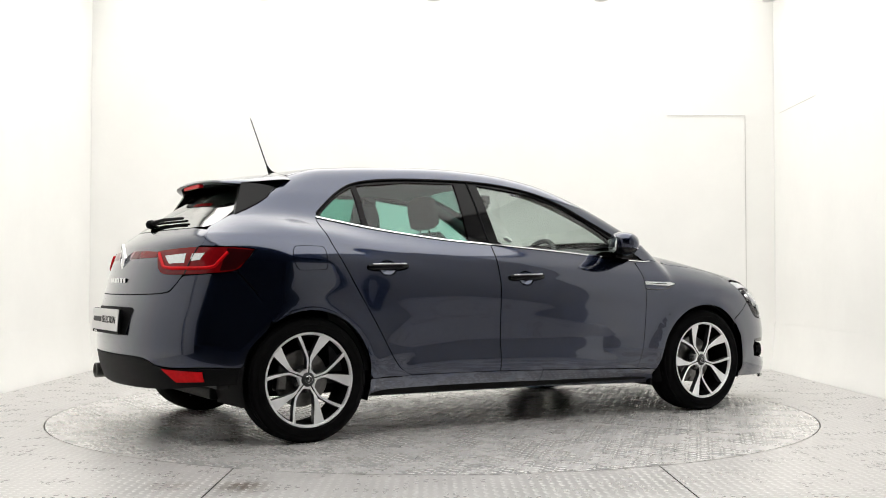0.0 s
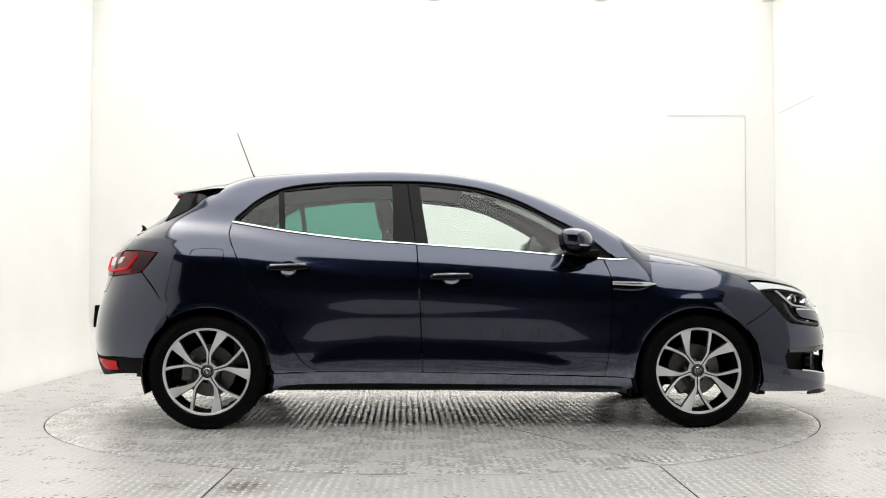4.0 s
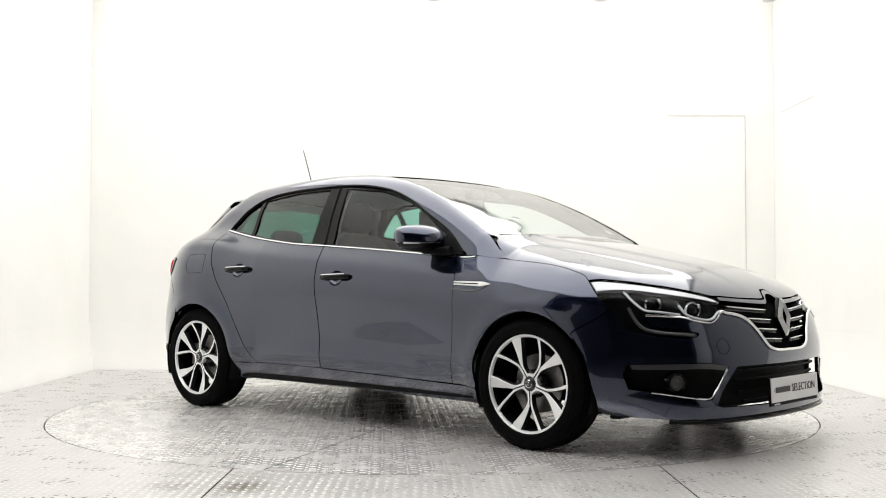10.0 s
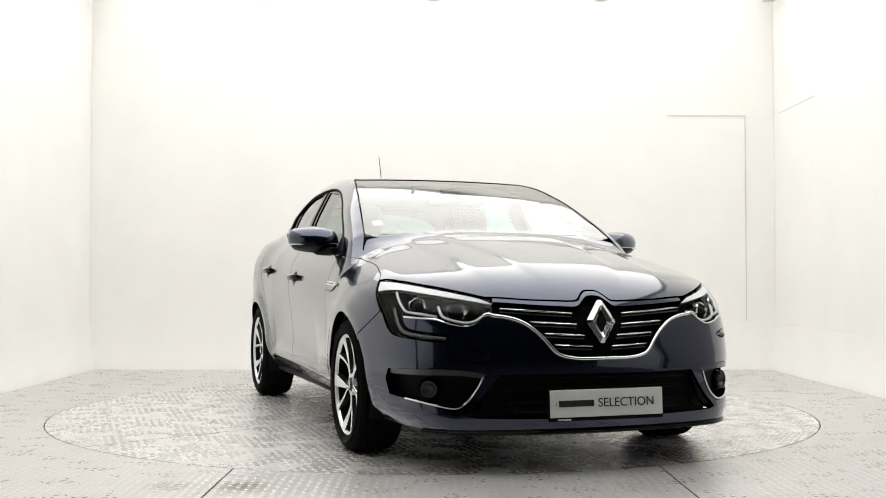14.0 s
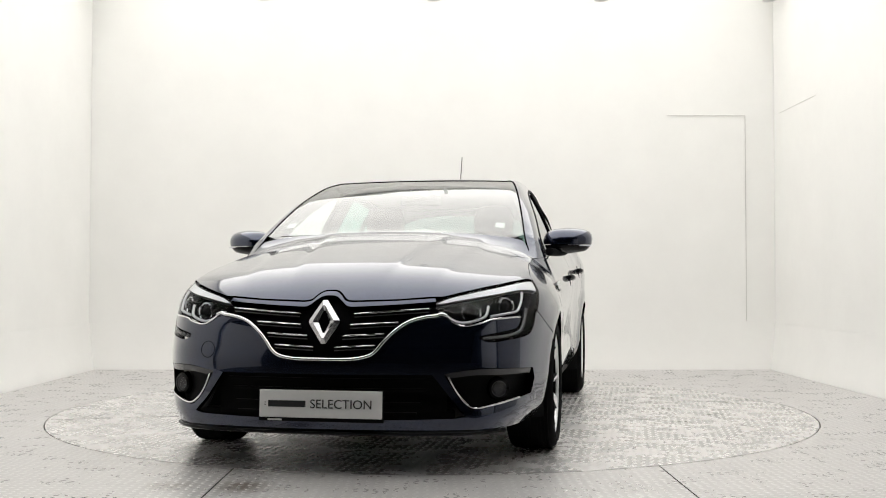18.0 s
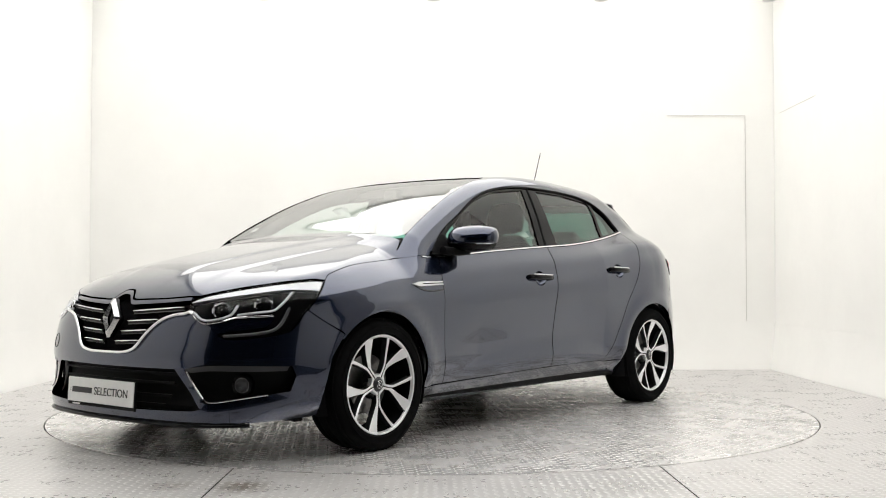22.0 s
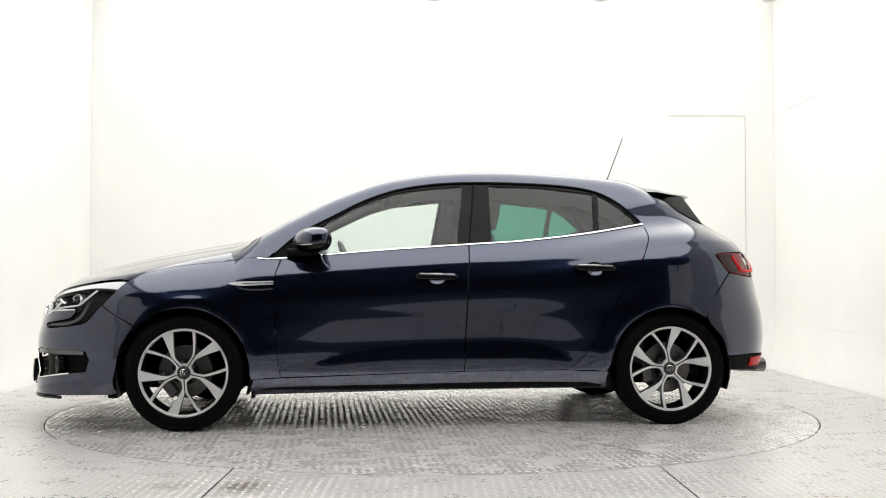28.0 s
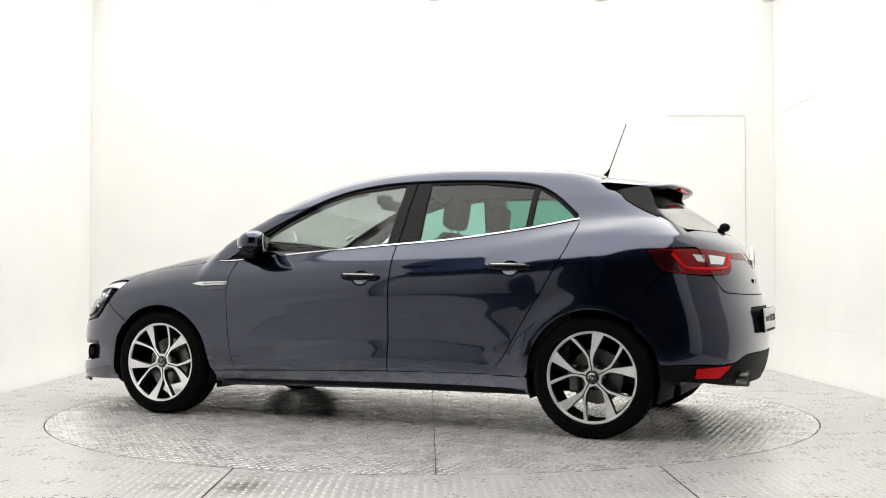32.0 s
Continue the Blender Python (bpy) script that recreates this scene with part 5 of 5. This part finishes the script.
# ---- tail ----
def tail():
    for side in (1, -1):
        tl = new("tail_light", None)
        tl.parent = car
        t0 = wrap("rear", [("y", 0.405, 0.944), ("y", 0.465, 0.950), ("y", 0.618, 0.960), ("x", -1.789, 0.960), ("x", -1.692, 0.958), ("x", -1.614, 0.949)])
        t1 = wrap("rear", [("x", -1.657, 0.891), ("x", -1.700, 0.850), ("x", -1.80, 0.835), ("y", 0.624, 0.828), ("y", 0.513, 0.832), ("y", 0.458, 0.862)])
        lp = spl(t0, 4) + spl(t1, 4)
        sg = lambda l: [(u * side, v) for u, v in l]
        panel("lens", "rear", sg(lp), DEEP_RED, tl, "red tail lamp lens", step=0.025, proud=0.003)
        d = wrap("rear", [("x", -1.725, 0.955), ("x", -1.618, 0.946), ("x", -1.66, 0.889), ("x", -1.70, 0.853), ("x", -1.765, 0.844)])
        panel("dark_tip", "rear", sg(d), DARK_RED, tl, "dark outer end of the lens", step=0.03, proud=0.005, depth=0.003)
        for d in ([("y", 0.487, 0.921), ("y", 0.618, 0.930), ("y", 0.626, 0.884), ("y", 0.535, 0.882)], [("y", 0.650, 0.929), ("x", -1.815, 0.932), ("x", -1.835, 0.898), ("y", 0.652, 0.893)]):
            panel("clear_section", "rear", sg(wrap("rear", d)), CLEAR_LAMP, tl, "clear reversing lamp section", step=0.03, proud=0.005, depth=0.003)
        bm = bmesh.new()
        ct = wrap("rear", [("y", 0.43, 0.932), ("y", 0.475, 0.895), ("y", 0.515, 0.864), ("y", 0.62, 0.858), ("x", -1.80, 0.862), ("x", -1.765, 0.89), ("x", -1.725, 0.935)])
        cc = spl(ct, 5)
        q = project("rear", [u * side for u, v in cc], [v for u, v in cc])
        n = normals_at(q)
        tube(bm, [tuple(a) for a in q + n * 0.005], 0.0085, 8)
        part("light_guide", bm, RED, tl, smooth=60)
        bm = bmesh.new()
        cc = spl(wrap("rear", [("y", 0.645, 0.83), ("y", 0.655, 0.90), ("y", 0.662, 0.962)]), 4)
        q = project("rear", [u * side for u, v in cc], [v for u, v in cc])
        tube(bm, [tuple(a) for a in q + normals_at(q) * 0.004], 0.0035, 6)
        part("lens_joint", bm, BLACK, tl)
        # red garnish towards the emblem
        g = wrap("rear", [("y", 0.085, 0.948), ("y", 0.25, 0.95), ("y", 0.396, 0.944), ("y", 0.415, 0.915), ("y", 0.25, 0.912), ("y", 0.085, 0.912)])
        panel("garnish", "rear", sg(spl(g[:3], 3) + spl(g[3:], 3)), DEEP_RED, tl, step=0.03, proud=0.002, depth=0.006)
        # reflector and black end
        rf = wrap("rear", [("x", -1.985, 0.372), ("x", -1.84, 0.362), ("x", -1.83, 0.315), ("x", -1.93, 0.310)])
        panel("reflector", "rear", sg(rf), RED, car, "red reflector in the rear valance", step=0.03, proud=0.006, depth=0.01)
        # black side fins between spoiler and body
        bm = bmesh.new()
        q = sides([(-1.392, 1.284), (-1.45, 1.228), (-1.51, 1.190), (-1.57, 1.159), (-1.623, 1.135)], 0.004, 1)
        up = [(-1.392, 0.563, 1.287), (-1.43, 0.541, 1.295), (-1.47, 0.516, 1.302), (-1.51, 0.491, 1.307), (-1.543, 0.469, 1.310)]
        top = [bm.verts.new((x, y * side, z)) for x, y, z in up]
        low = [bm.verts.new((v.x, v.y * side, v.z)) for v in q]
        low2 = [bm.verts.new((v.x, (v.y - 0.03) * side, v.z)) for v in q]
        top2 = [bm.verts.new((x, (y - 0.03) * side, z)) for x, y, z in up]
        for i in range(4):
            bm.faces.new((top[i], top[i + 1], low[i + 1], low[i]))
            bm.faces.new((top2[i], top2[i + 1], low2[i + 1], low2[i]))
        bm.faces.new((top[4], top2[4], low2[4], low[4]))
        bm.faces.new((top[0], top2[0], low2[0], low[0]))
        part("side_fin", bm, GLOSS_BLACK, car, "gloss black fin beside the rear window", smooth=40)
    # spoiler
    bm = bmesh.new()
    rows = []
    chord = ((0.0, 0.548, 0.0), (0.22, 0.566, 0.16), (0.45, 0.540, 0.42), (0.72, 0.505, 0.75), (1.0, 0.468, 1.0))
    for k in np.linspace(-1, 1, 31):
        zb = float(project("top", np.array([-1.305]), np.array([abs(k) * 0.545]))[0, 2])
        xe, ze = -1.658 + 0.125 * abs(k) ** 4, 1.338 - 0.027 * k * k
        prof = [(-1.303 + v * (xe + 1.303), k * w, zb + 0.001 + (ze - zb) * g) for v, w, g in chord]
        prof += [(xe - 0.007, k * 0.468, ze - 0.009), (xe + 0.006, k * 0.468, ze - 0.020), (-1.303 + 0.66 * (xe + 1.303), k * 0.49, ze - 0.026), (-1.303 + 0.42 * (xe + 1.303), k * 0.50, min(zb, ze) - 0.022), (-1.32, k * 0.50, zb - 0.045)]
        rows.append([bm.verts.new(p) for p in prof])
    for r0, r1 in zip(rows, rows[1:]):
        for i in range(9):
            bm.faces.new((r0[i], r0[i + 1], r1[i + 1], r1[i]))
    bm.faces.new(rows[0])
    bm.faces.new(rows[-1])
    sp = part("spoiler", bm, PAINT, car, "lacquered roof spoiler, black beneath", smooth=45)
    sp.data.materials.append(GLOSS_BLACK)
    for f in sp.data.polygons:
        if f.normal.z < -0.2:
            f.material_index = 1
    bm = bmesh.new()
    box(bm, -1.655, -1.63, -0.13, 0.13, 1.302, 1.322, 0.004)
    part("high_stop_lamp", bm, RED, car)
    # rear wiper
    wp = new("rear_wiper", None)
    wp.parent = car
    bm = bmesh.new()
    c = on_front(0.001, 1.085, 0.02, "rear")
    ellipsoid(bm, c, (0.03, 0.03, 0.025))
    part("cap", bm, BLACK, wp, smooth=60)
    bm = bmesh.new()
    tube(bm, fronts([(y, z) for y, z in ((0.001, 1.085), (-0.15, 1.10), (-0.34, 1.10))], 0.024, "rear"), [0.014, 0.010, 0.007], 8)
    part("arm", bm, BLACK, wp, smooth=60)
    bm = bmesh.new()
    tube(bm, fronts([(y, z) for y, z in ((-0.05, 1.094), (-0.2, 1.094), (-0.38, 1.096))], 0.010, "rear"), 0.006, 6)
    part("blade", bm, RUBBER, wp, smooth=60)
    # emblem and lettering bars
    c = on_front(0.001, 0.915, 0.006, "rear")
    for s in (1, -1):
        pts = [(c.x, 0.004 * s, c.z + 0.075), (c.x, 0.055 * s, c.z), (c.x, 0.004 * s, c.z - 0.075), (c.x - 0.006, 0.004 * s, c.z - 0.04), (c.x - 0.006, 0.02 * s, c.z), (c.x - 0.006, 0.004 * s, c.z + 0.04)]
        slab(pts, (-0.012, 0, 0), CHROME, "emblem_half", car, bevel=0.0015)
    for k in range(6):
        y = 0.125 - 0.05 * k
        c = on_front(y + 0.001, 0.80, 0.003, "rear")
        bm = bmesh.new()
        box(bm, c.x - 0.004, c.x + 0.004, y - 0.019, y + 0.019, 0.788, 0.812, 0.0015)
        part("name_bar", bm, CHROME, car, "chrome bar in place of a letter")
    # show plate in a black recess
    lp = both(spl(wrap("rear", [("y", 0.0, 0.665), ("y", 0.31, 0.663)]), 4) + spl(wrap("rear", [("y", 0.335, 0.65), ("y", 0.29, 0.535)]), 3) + spl(wrap("rear", [("y", 0.27, 0.525), ("y", 0.0, 0.523)]), 4))
    panel("plate_recess", "rear", lp, BLACK, car, step=0.03, proud=0.002, depth=0.004)
    dealer_plate(pose(-2.114, 0, 0.597, -4, 0, -90), "rear_show_plate")
    # exhaust, tow eye, bracket
    bm = bmesh.new()
    lathe(bm, [(0.026, 0.10), (0.040, 0.0), (0.042, -0.14), (0.037, -0.145), (0.034, -0.10), (0.0005, -0.05)], 28, axis="x", centre=(-1.912, 0.45, 0.296))
    part("exhaust_tip", bm, STEEL, car, smooth=40)
    bm = bmesh.new()
    tube(bm, [(-1.62, -0.52, 0.27), (-1.64, -0.53, 0.22), (-1.64, -0.53, 0.19)], 0.008, 6)
    part("tow_eye", bm, STEEL, car)
    # aerial
    ae = new("aerial", None)
    ae.parent = car
    bm = bmesh.new()
    tube(bm, [(-1.165, 0, 1.400), (-1.19, 0, 1.418), (-1.205, 0, 1.440), (-1.213, 0, 1.458)], [0.026, 0.015, 0.008, 0.005], 10)
    part("foot", bm, BLACK, ae, smooth=60)
    bm = bmesh.new()
    tube(bm, [(-1.211, 0, 1.45), (-1.315, 0, 1.722)], [0.0036, 0.0026], 6)
    part("rod", bm, BLACK, ae)


tail()


# ---- cabin ----
def cabin():
    bm = bmesh.new()
    box(bm, -1.75, 1.0, -0.70, 0.70, 0.27, 0.30)
    part("cabin_floor", bm, TRIM, car)
    # headliner, follows the roof
    xs = np.linspace(-1.45, 0.10, 16)
    ys = np.linspace(-0.55, 0.55, 11)
    gx, gy = np.meshgrid(xs, ys)
    q = project("top", gx.ravel(), gy.ravel() * (0.97 - 0.0 * gx.ravel())) - np.array([0, 0, 0.035])
    q[:, 2] -= 0.05 * (np.abs(q[:, 1]) / 0.55) ** 6
    n = len(xs)
    faces = [(j * n + i, j * n + i + 1, (j + 1) * n + i + 1, (j + 1) * n + i) for j in range(len(ys) - 1) for i in range(n - 1)]
    mesh_object("headliner", q, faces, LINER, car, smooth=True)
    for side in (1, -1):
        for x0, x1 in ((-0.14, 0.85), (-1.2, -0.24)):
            xs = np.linspace(x0, x1, 10)
            bm = bmesh.new()
            rows = []
            for x in xs:
                zb = float(BELT_Z(x)) - 0.005
                rows.append([bm.verts.new((x, side * (float(side_y(np.array([x]), np.array([z]))[0]) - d), z)) for z, d in ((0.34, 0.06), (0.6, 0.10), (0.75, 0.12), (zb - 0.06, 0.09), (zb, 0.05), (zb, 0.02))])
            for r0, r1 in zip(rows, rows[1:]):
                for i in range(5):
                    bm.faces.new((r0[i], r0[i + 1], r1[i + 1], r1[i]))
            part("door_card", bm, TRIM, car, smooth=40)
        # inner pillar trims
        for pts in ([(-0.20, 0.98), (-0.235, 1.15), (-0.255, 1.38)], [(-1.28, 1.05), (-1.24, 1.2), (-1.12, 1.36)], [(0.88, 0.95), (0.62, 1.15), (0.30, 1.32), (0.1, 1.38)]):
            bm = bmesh.new()
            q = sides([(x, min(z, 1.37)) for x, z in spl(pts, 4)], -0.05, side)
            tube(bm, q, 0.035, 8)
            part("pillar_trim", bm, TRIM, car, smooth=60)
        # front seats
        st = new("seat", None)
        st.parent = car
        st.location = (-0.02, 0.36 * side, 0.0)

        def cushion(rows, name, mat=CLOTH):
            bm = bmesh.new()
            rr = []
            for (x, z, w, t, lean) in rows:
                ring = []
                for k in range(16):
                    a = 2 * math.pi * k / 16
                    ca, sa = math.cos(a), math.sin(a)
                    y = w * math.copysign(abs(ca) ** 0.55, ca)
                    d = t * math.copysign(abs(sa) ** 0.6, sa)
                    ring.append(bm.verts.new((x + d * math.cos(lean), y, z + d * math.sin(lean))))
                rr.append(ring)
            for r0, r1 in zip(rr, rr[1:]):
                for k in range(16):
                    bm.faces.new((r0[k], r0[(k + 1) % 16], r1[(k + 1) % 16], r1[k]))
            bm.faces.new(rr[0])
            bm.faces.new(rr[-1])
            return part(name, bm, mat, st, smooth=50)
        cushion([(-0.25, 0.46, 0.20, 0.02, 1.4), (-0.22, 0.48, 0.25, 0.07, 1.45), (0.10, 0.50, 0.26, 0.085, 1.5), (0.25, 0.52, 0.25, 0.07, 1.5), (0.29, 0.51, 0.2, 0.03, 1.5)], "seat_cushion")
        cushion([(-0.16, 0.50, 0.22, 0.05, 0.25), (-0.20, 0.62, 0.25, 0.08, 0.25), (-0.27, 0.82, 0.255, 0.075, 0.3), (-0.33, 1.00, 0.225, 0.06, 0.3), (-0.355, 1.075, 0.15, 0.03, 0.3)], "backrest")
        cushion([(-0.352, 1.10, 0.08, 0.02, 0.3), (-0.356, 1.12, 0.125, 0.045, 0.3), (-0.37, 1.20, 0.13, 0.05, 0.3), (-0.385, 1.265, 0.115, 0.045, 0.3), (-0.39, 1.285, 0.07, 0.02, 0.3)], "headrest")
        bm = bmesh.new()
        for d in (-0.05, 0.05):
            tube(bm, [(-0.352, d, 1.05), (-0.36, d, 1.13)], 0.006, 6)
        part("headrest_post", bm, CHROME, st)
        # rear seat backs
        st = new("rear_seat", None)
        st.parent = car
        st.location = (-0.72, 0.34 * side, 0.0)
        cushion([(-0.20, 0.46, 0.28, 0.02, 1.4), (-0.15, 0.48, 0.32, 0.08, 1.45), (0.25, 0.50, 0.32, 0.08, 1.5), (0.30, 0.49, 0.28, 0.03, 1.5)], "seat_cushion")
        cushion([(-0.14, 0.50, 0.30, 0.05, 0.3), (-0.20, 0.65, 0.325, 0.08, 0.35), (-0.30, 0.88, 0.32, 0.07, 0.35), (-0.345, 0.98, 0.28, 0.04, 0.35)], "backrest")
        cushion([(-0.345, 1.0, 0.09, 0.02, 0.3), (-0.35, 1.02, 0.12, 0.045, 0.3), (-0.37, 1.10, 0.125, 0.045, 0.3), (-0.38, 1.13, 0.09, 0.02, 0.3)], "headrest")
        bm = bmesh.new()
        for d in (-0.05, 0.05):
            tube(bm, [(-0.342, d, 0.96), (-0.352, d, 1.04)], 0.006, 6)
        part("headrest_post", bm, CHROME, st)
    # dashboard
    bm = bmesh.new()
    rows = []
    for y in np.linspace(-0.70, 0.70, 21):
        hump = 0.03 * math.exp(-((y + 0.36) / 0.16) ** 2)
        rows.append([bm.verts.new(p) for p in ((0.93, y, 0.955), (0.80, y, 0.985), (0.66, y, 0.975 + hump), (0.58, y, 0.94 + hump), (0.56, y, 0.85), (0.62, y, 0.70), (0.66, y, 0.5), (0.90, y, 0.5))])
    for r0, r1 in zip(rows, rows[1:]):
        for i in range(7):
            bm.faces.new((r0[i], r0[i + 1], r1[i + 1], r1[i]))
    part("dashboard", bm, TRIM, car, smooth=45)
    # steering wheel on the right-hand side
    sw = new("steering_wheel", None)
    sw.parent = car
    sw.matrix_basis = pose(0.42, -0.36, 0.885, 0, -66, 0)
    bm = bmesh.new()
    R, r = 0.18, 0.016
    rings = []
    for k in range(32):
        a = 2 * math.pi * k / 32
        rings.append([bm.verts.new(((R + r * math.cos(b)) * math.cos(a), (R + r * math.cos(b)) * math.sin(a), r * math.sin(b))) for b in np.linspace(0, 2 * math.pi, 8, endpoint=False)])
    for i in range(32):
        for k in range(8):
            bm.faces.new((rings[i][k], rings[(i + 1) % 32][k], rings[(i + 1) % 32][(k + 1) % 8], rings[i][(k + 1) % 8]))
    part("ring", bm, TRIM, sw, smooth=60)
    bm = bmesh.new()
    ellipsoid(bm, (0, 0, 0), (0.07, 0.08, 0.03))
    box(bm, -0.02, 0.02, -0.175, 0.175, -0.01, 0.01, 0.004)
    box(bm, -0.175, 0.0, -0.02, 0.02, -0.01, 0.01, 0.004)
    part("hub", bm, TRIM, sw, smooth=40)
    # inside mirror and its foot
    bm = bmesh.new()
    box(bm, 0.20, 0.235, -0.12, 0.12, 1.25, 1.315, 0.012)
    box(bm, 0.225, 0.30, -0.05, 0.05, 1.29, 1.35, 0.012)
    part("inside_mirror", bm, TRIM, car)
    # parcel shelf
    bm = bmesh.new()
    box(bm, -1.70, -1.16, -0.60, 0.60, 0.985, 1.0, 0.004)
    part("parcel_shelf", bm, TRIM, car)
    # stickers behind the windscreen
    for x, y, w in ((0.86, -0.60, 0.05), (0.88, 0.56, 0.05)):
        q = project("top", np.array([x - 0.05, x - 0.05, x, x]), np.array([y - w / 2, y + w / 2, y + w / 2, y - w / 2])) - np.array([0, 0, 0.012])
        mesh_object("sticker", q, [(0, 1, 2, 3)], WHITE, car)


cabin()


# ---- treads and joints of the metal plates ----
def treads(name, parent, inside, x0, x1, y0, y1, label, high):
    """Raised lozenges in two leanings, alternating, on a 36 mm pitch."""
    pitch = 0.038
    nx, ny = int((x1 - x0) / pitch), int((y1 - y0) / pitch)
    gx, gy = np.meshgrid(np.arange(nx), np.arange(ny))
    cx, cy = (x0 + (gx + 0.5) * pitch).ravel(), (y0 + (gy + 0.5) * pitch).ravel()
    lean = ((gx + gy) % 2).ravel()
    keep = inside(cx, cy)
    cx, cy, lean = cx[keep], cy[keep], lean[keep]
    a = np.where(lean == 0, radians(45), radians(-45))
    ca, sa = np.cos(a), np.sin(a)
    shape = [(-0.0185, 0, 0), (0, -0.007, 0), (0.0185, 0, 0), (0, 0.007, 0), (-0.009, 0, high), (0.009, 0, high)]
    V = np.stack([np.stack([cx + u * ca - v * sa, cy + u * sa + v * ca, 0 * cx + w], -1) for u, v, w in shape], 1).reshape(-1, 3)
    b = np.arange(len(cx)) * 6
    tri = np.concatenate([np.stack([b + i for i in f] , -1) for f in ((0, 1, 4), (1, 5, 4), (1, 2, 5), (2, 3, 5), (3, 4, 5), (3, 0, 4))])
    me = bpy.data.meshes.new(name)
    me.vertices.add(len(V))
    me.vertices.foreach_set("co", V.ravel())
    me.loops.add(len(tri) * 3)
    me.loops.foreach_set("vertex_index", tri.ravel())
    me.polygons.add(len(tri))
    me.polygons.foreach_set("loop_start", np.arange(len(tri)) * 3)
    me.update(calc_edges=True)
    me.materials.append(TREAD)
    ob = new(name, me)
    ob.parent = parent
    ob["kind"] = "stuff"
    if label:
        tagged(ob, label=label)
    return ob


def off_seam(x, y):
    return np.abs(x * 2.05 + y * 0.91) / math.hypot(2.05, 0.91) > 0.008


treads("tread", turntable, lambda x, y: (np.hypot(x, y) < DISC_R - 0.014) & off_seam(x, y), -DISC_R, DISC_R, -DISC_R, DISC_R, "raised lozenge treads of the turntable", 0.0022)
treads("floor_tread", bpy.data.objects["floor"], lambda x, y: (np.hypot(x, y) > DISC_R + 0.018) & ~((np.abs(x + 0.85) < 0.009) & (y < -1)) & ~((np.abs(x - 0.975) < 0.009) & (y < -1)), -3.05, 3.05, -3.05, 2.98, "raised lozenge treads of the platform", 0.0018)


def motions():
    """The turntable and the car on it turn together."""
    turn = ((0, 30.95), (1, 23.71), (2, 16.45), (3, 9.0), (6, -13.0), (9, -35.0), (12, -56.95), (15, -79.0), (17, -93.65), (20, -115.2), (23, -137.1), (26, -159.3), (29, -181.4), (32, -203.65))
    walk(turntable, [(t, pose(0, 0, 0, 0, 0, a)) for t, a in turn])
    walk(car, [(t, pose(0, 0, 0, 0, 0, a) @ pose(0.089, -0.019, 0.0)) for t, a in turn])


motions()
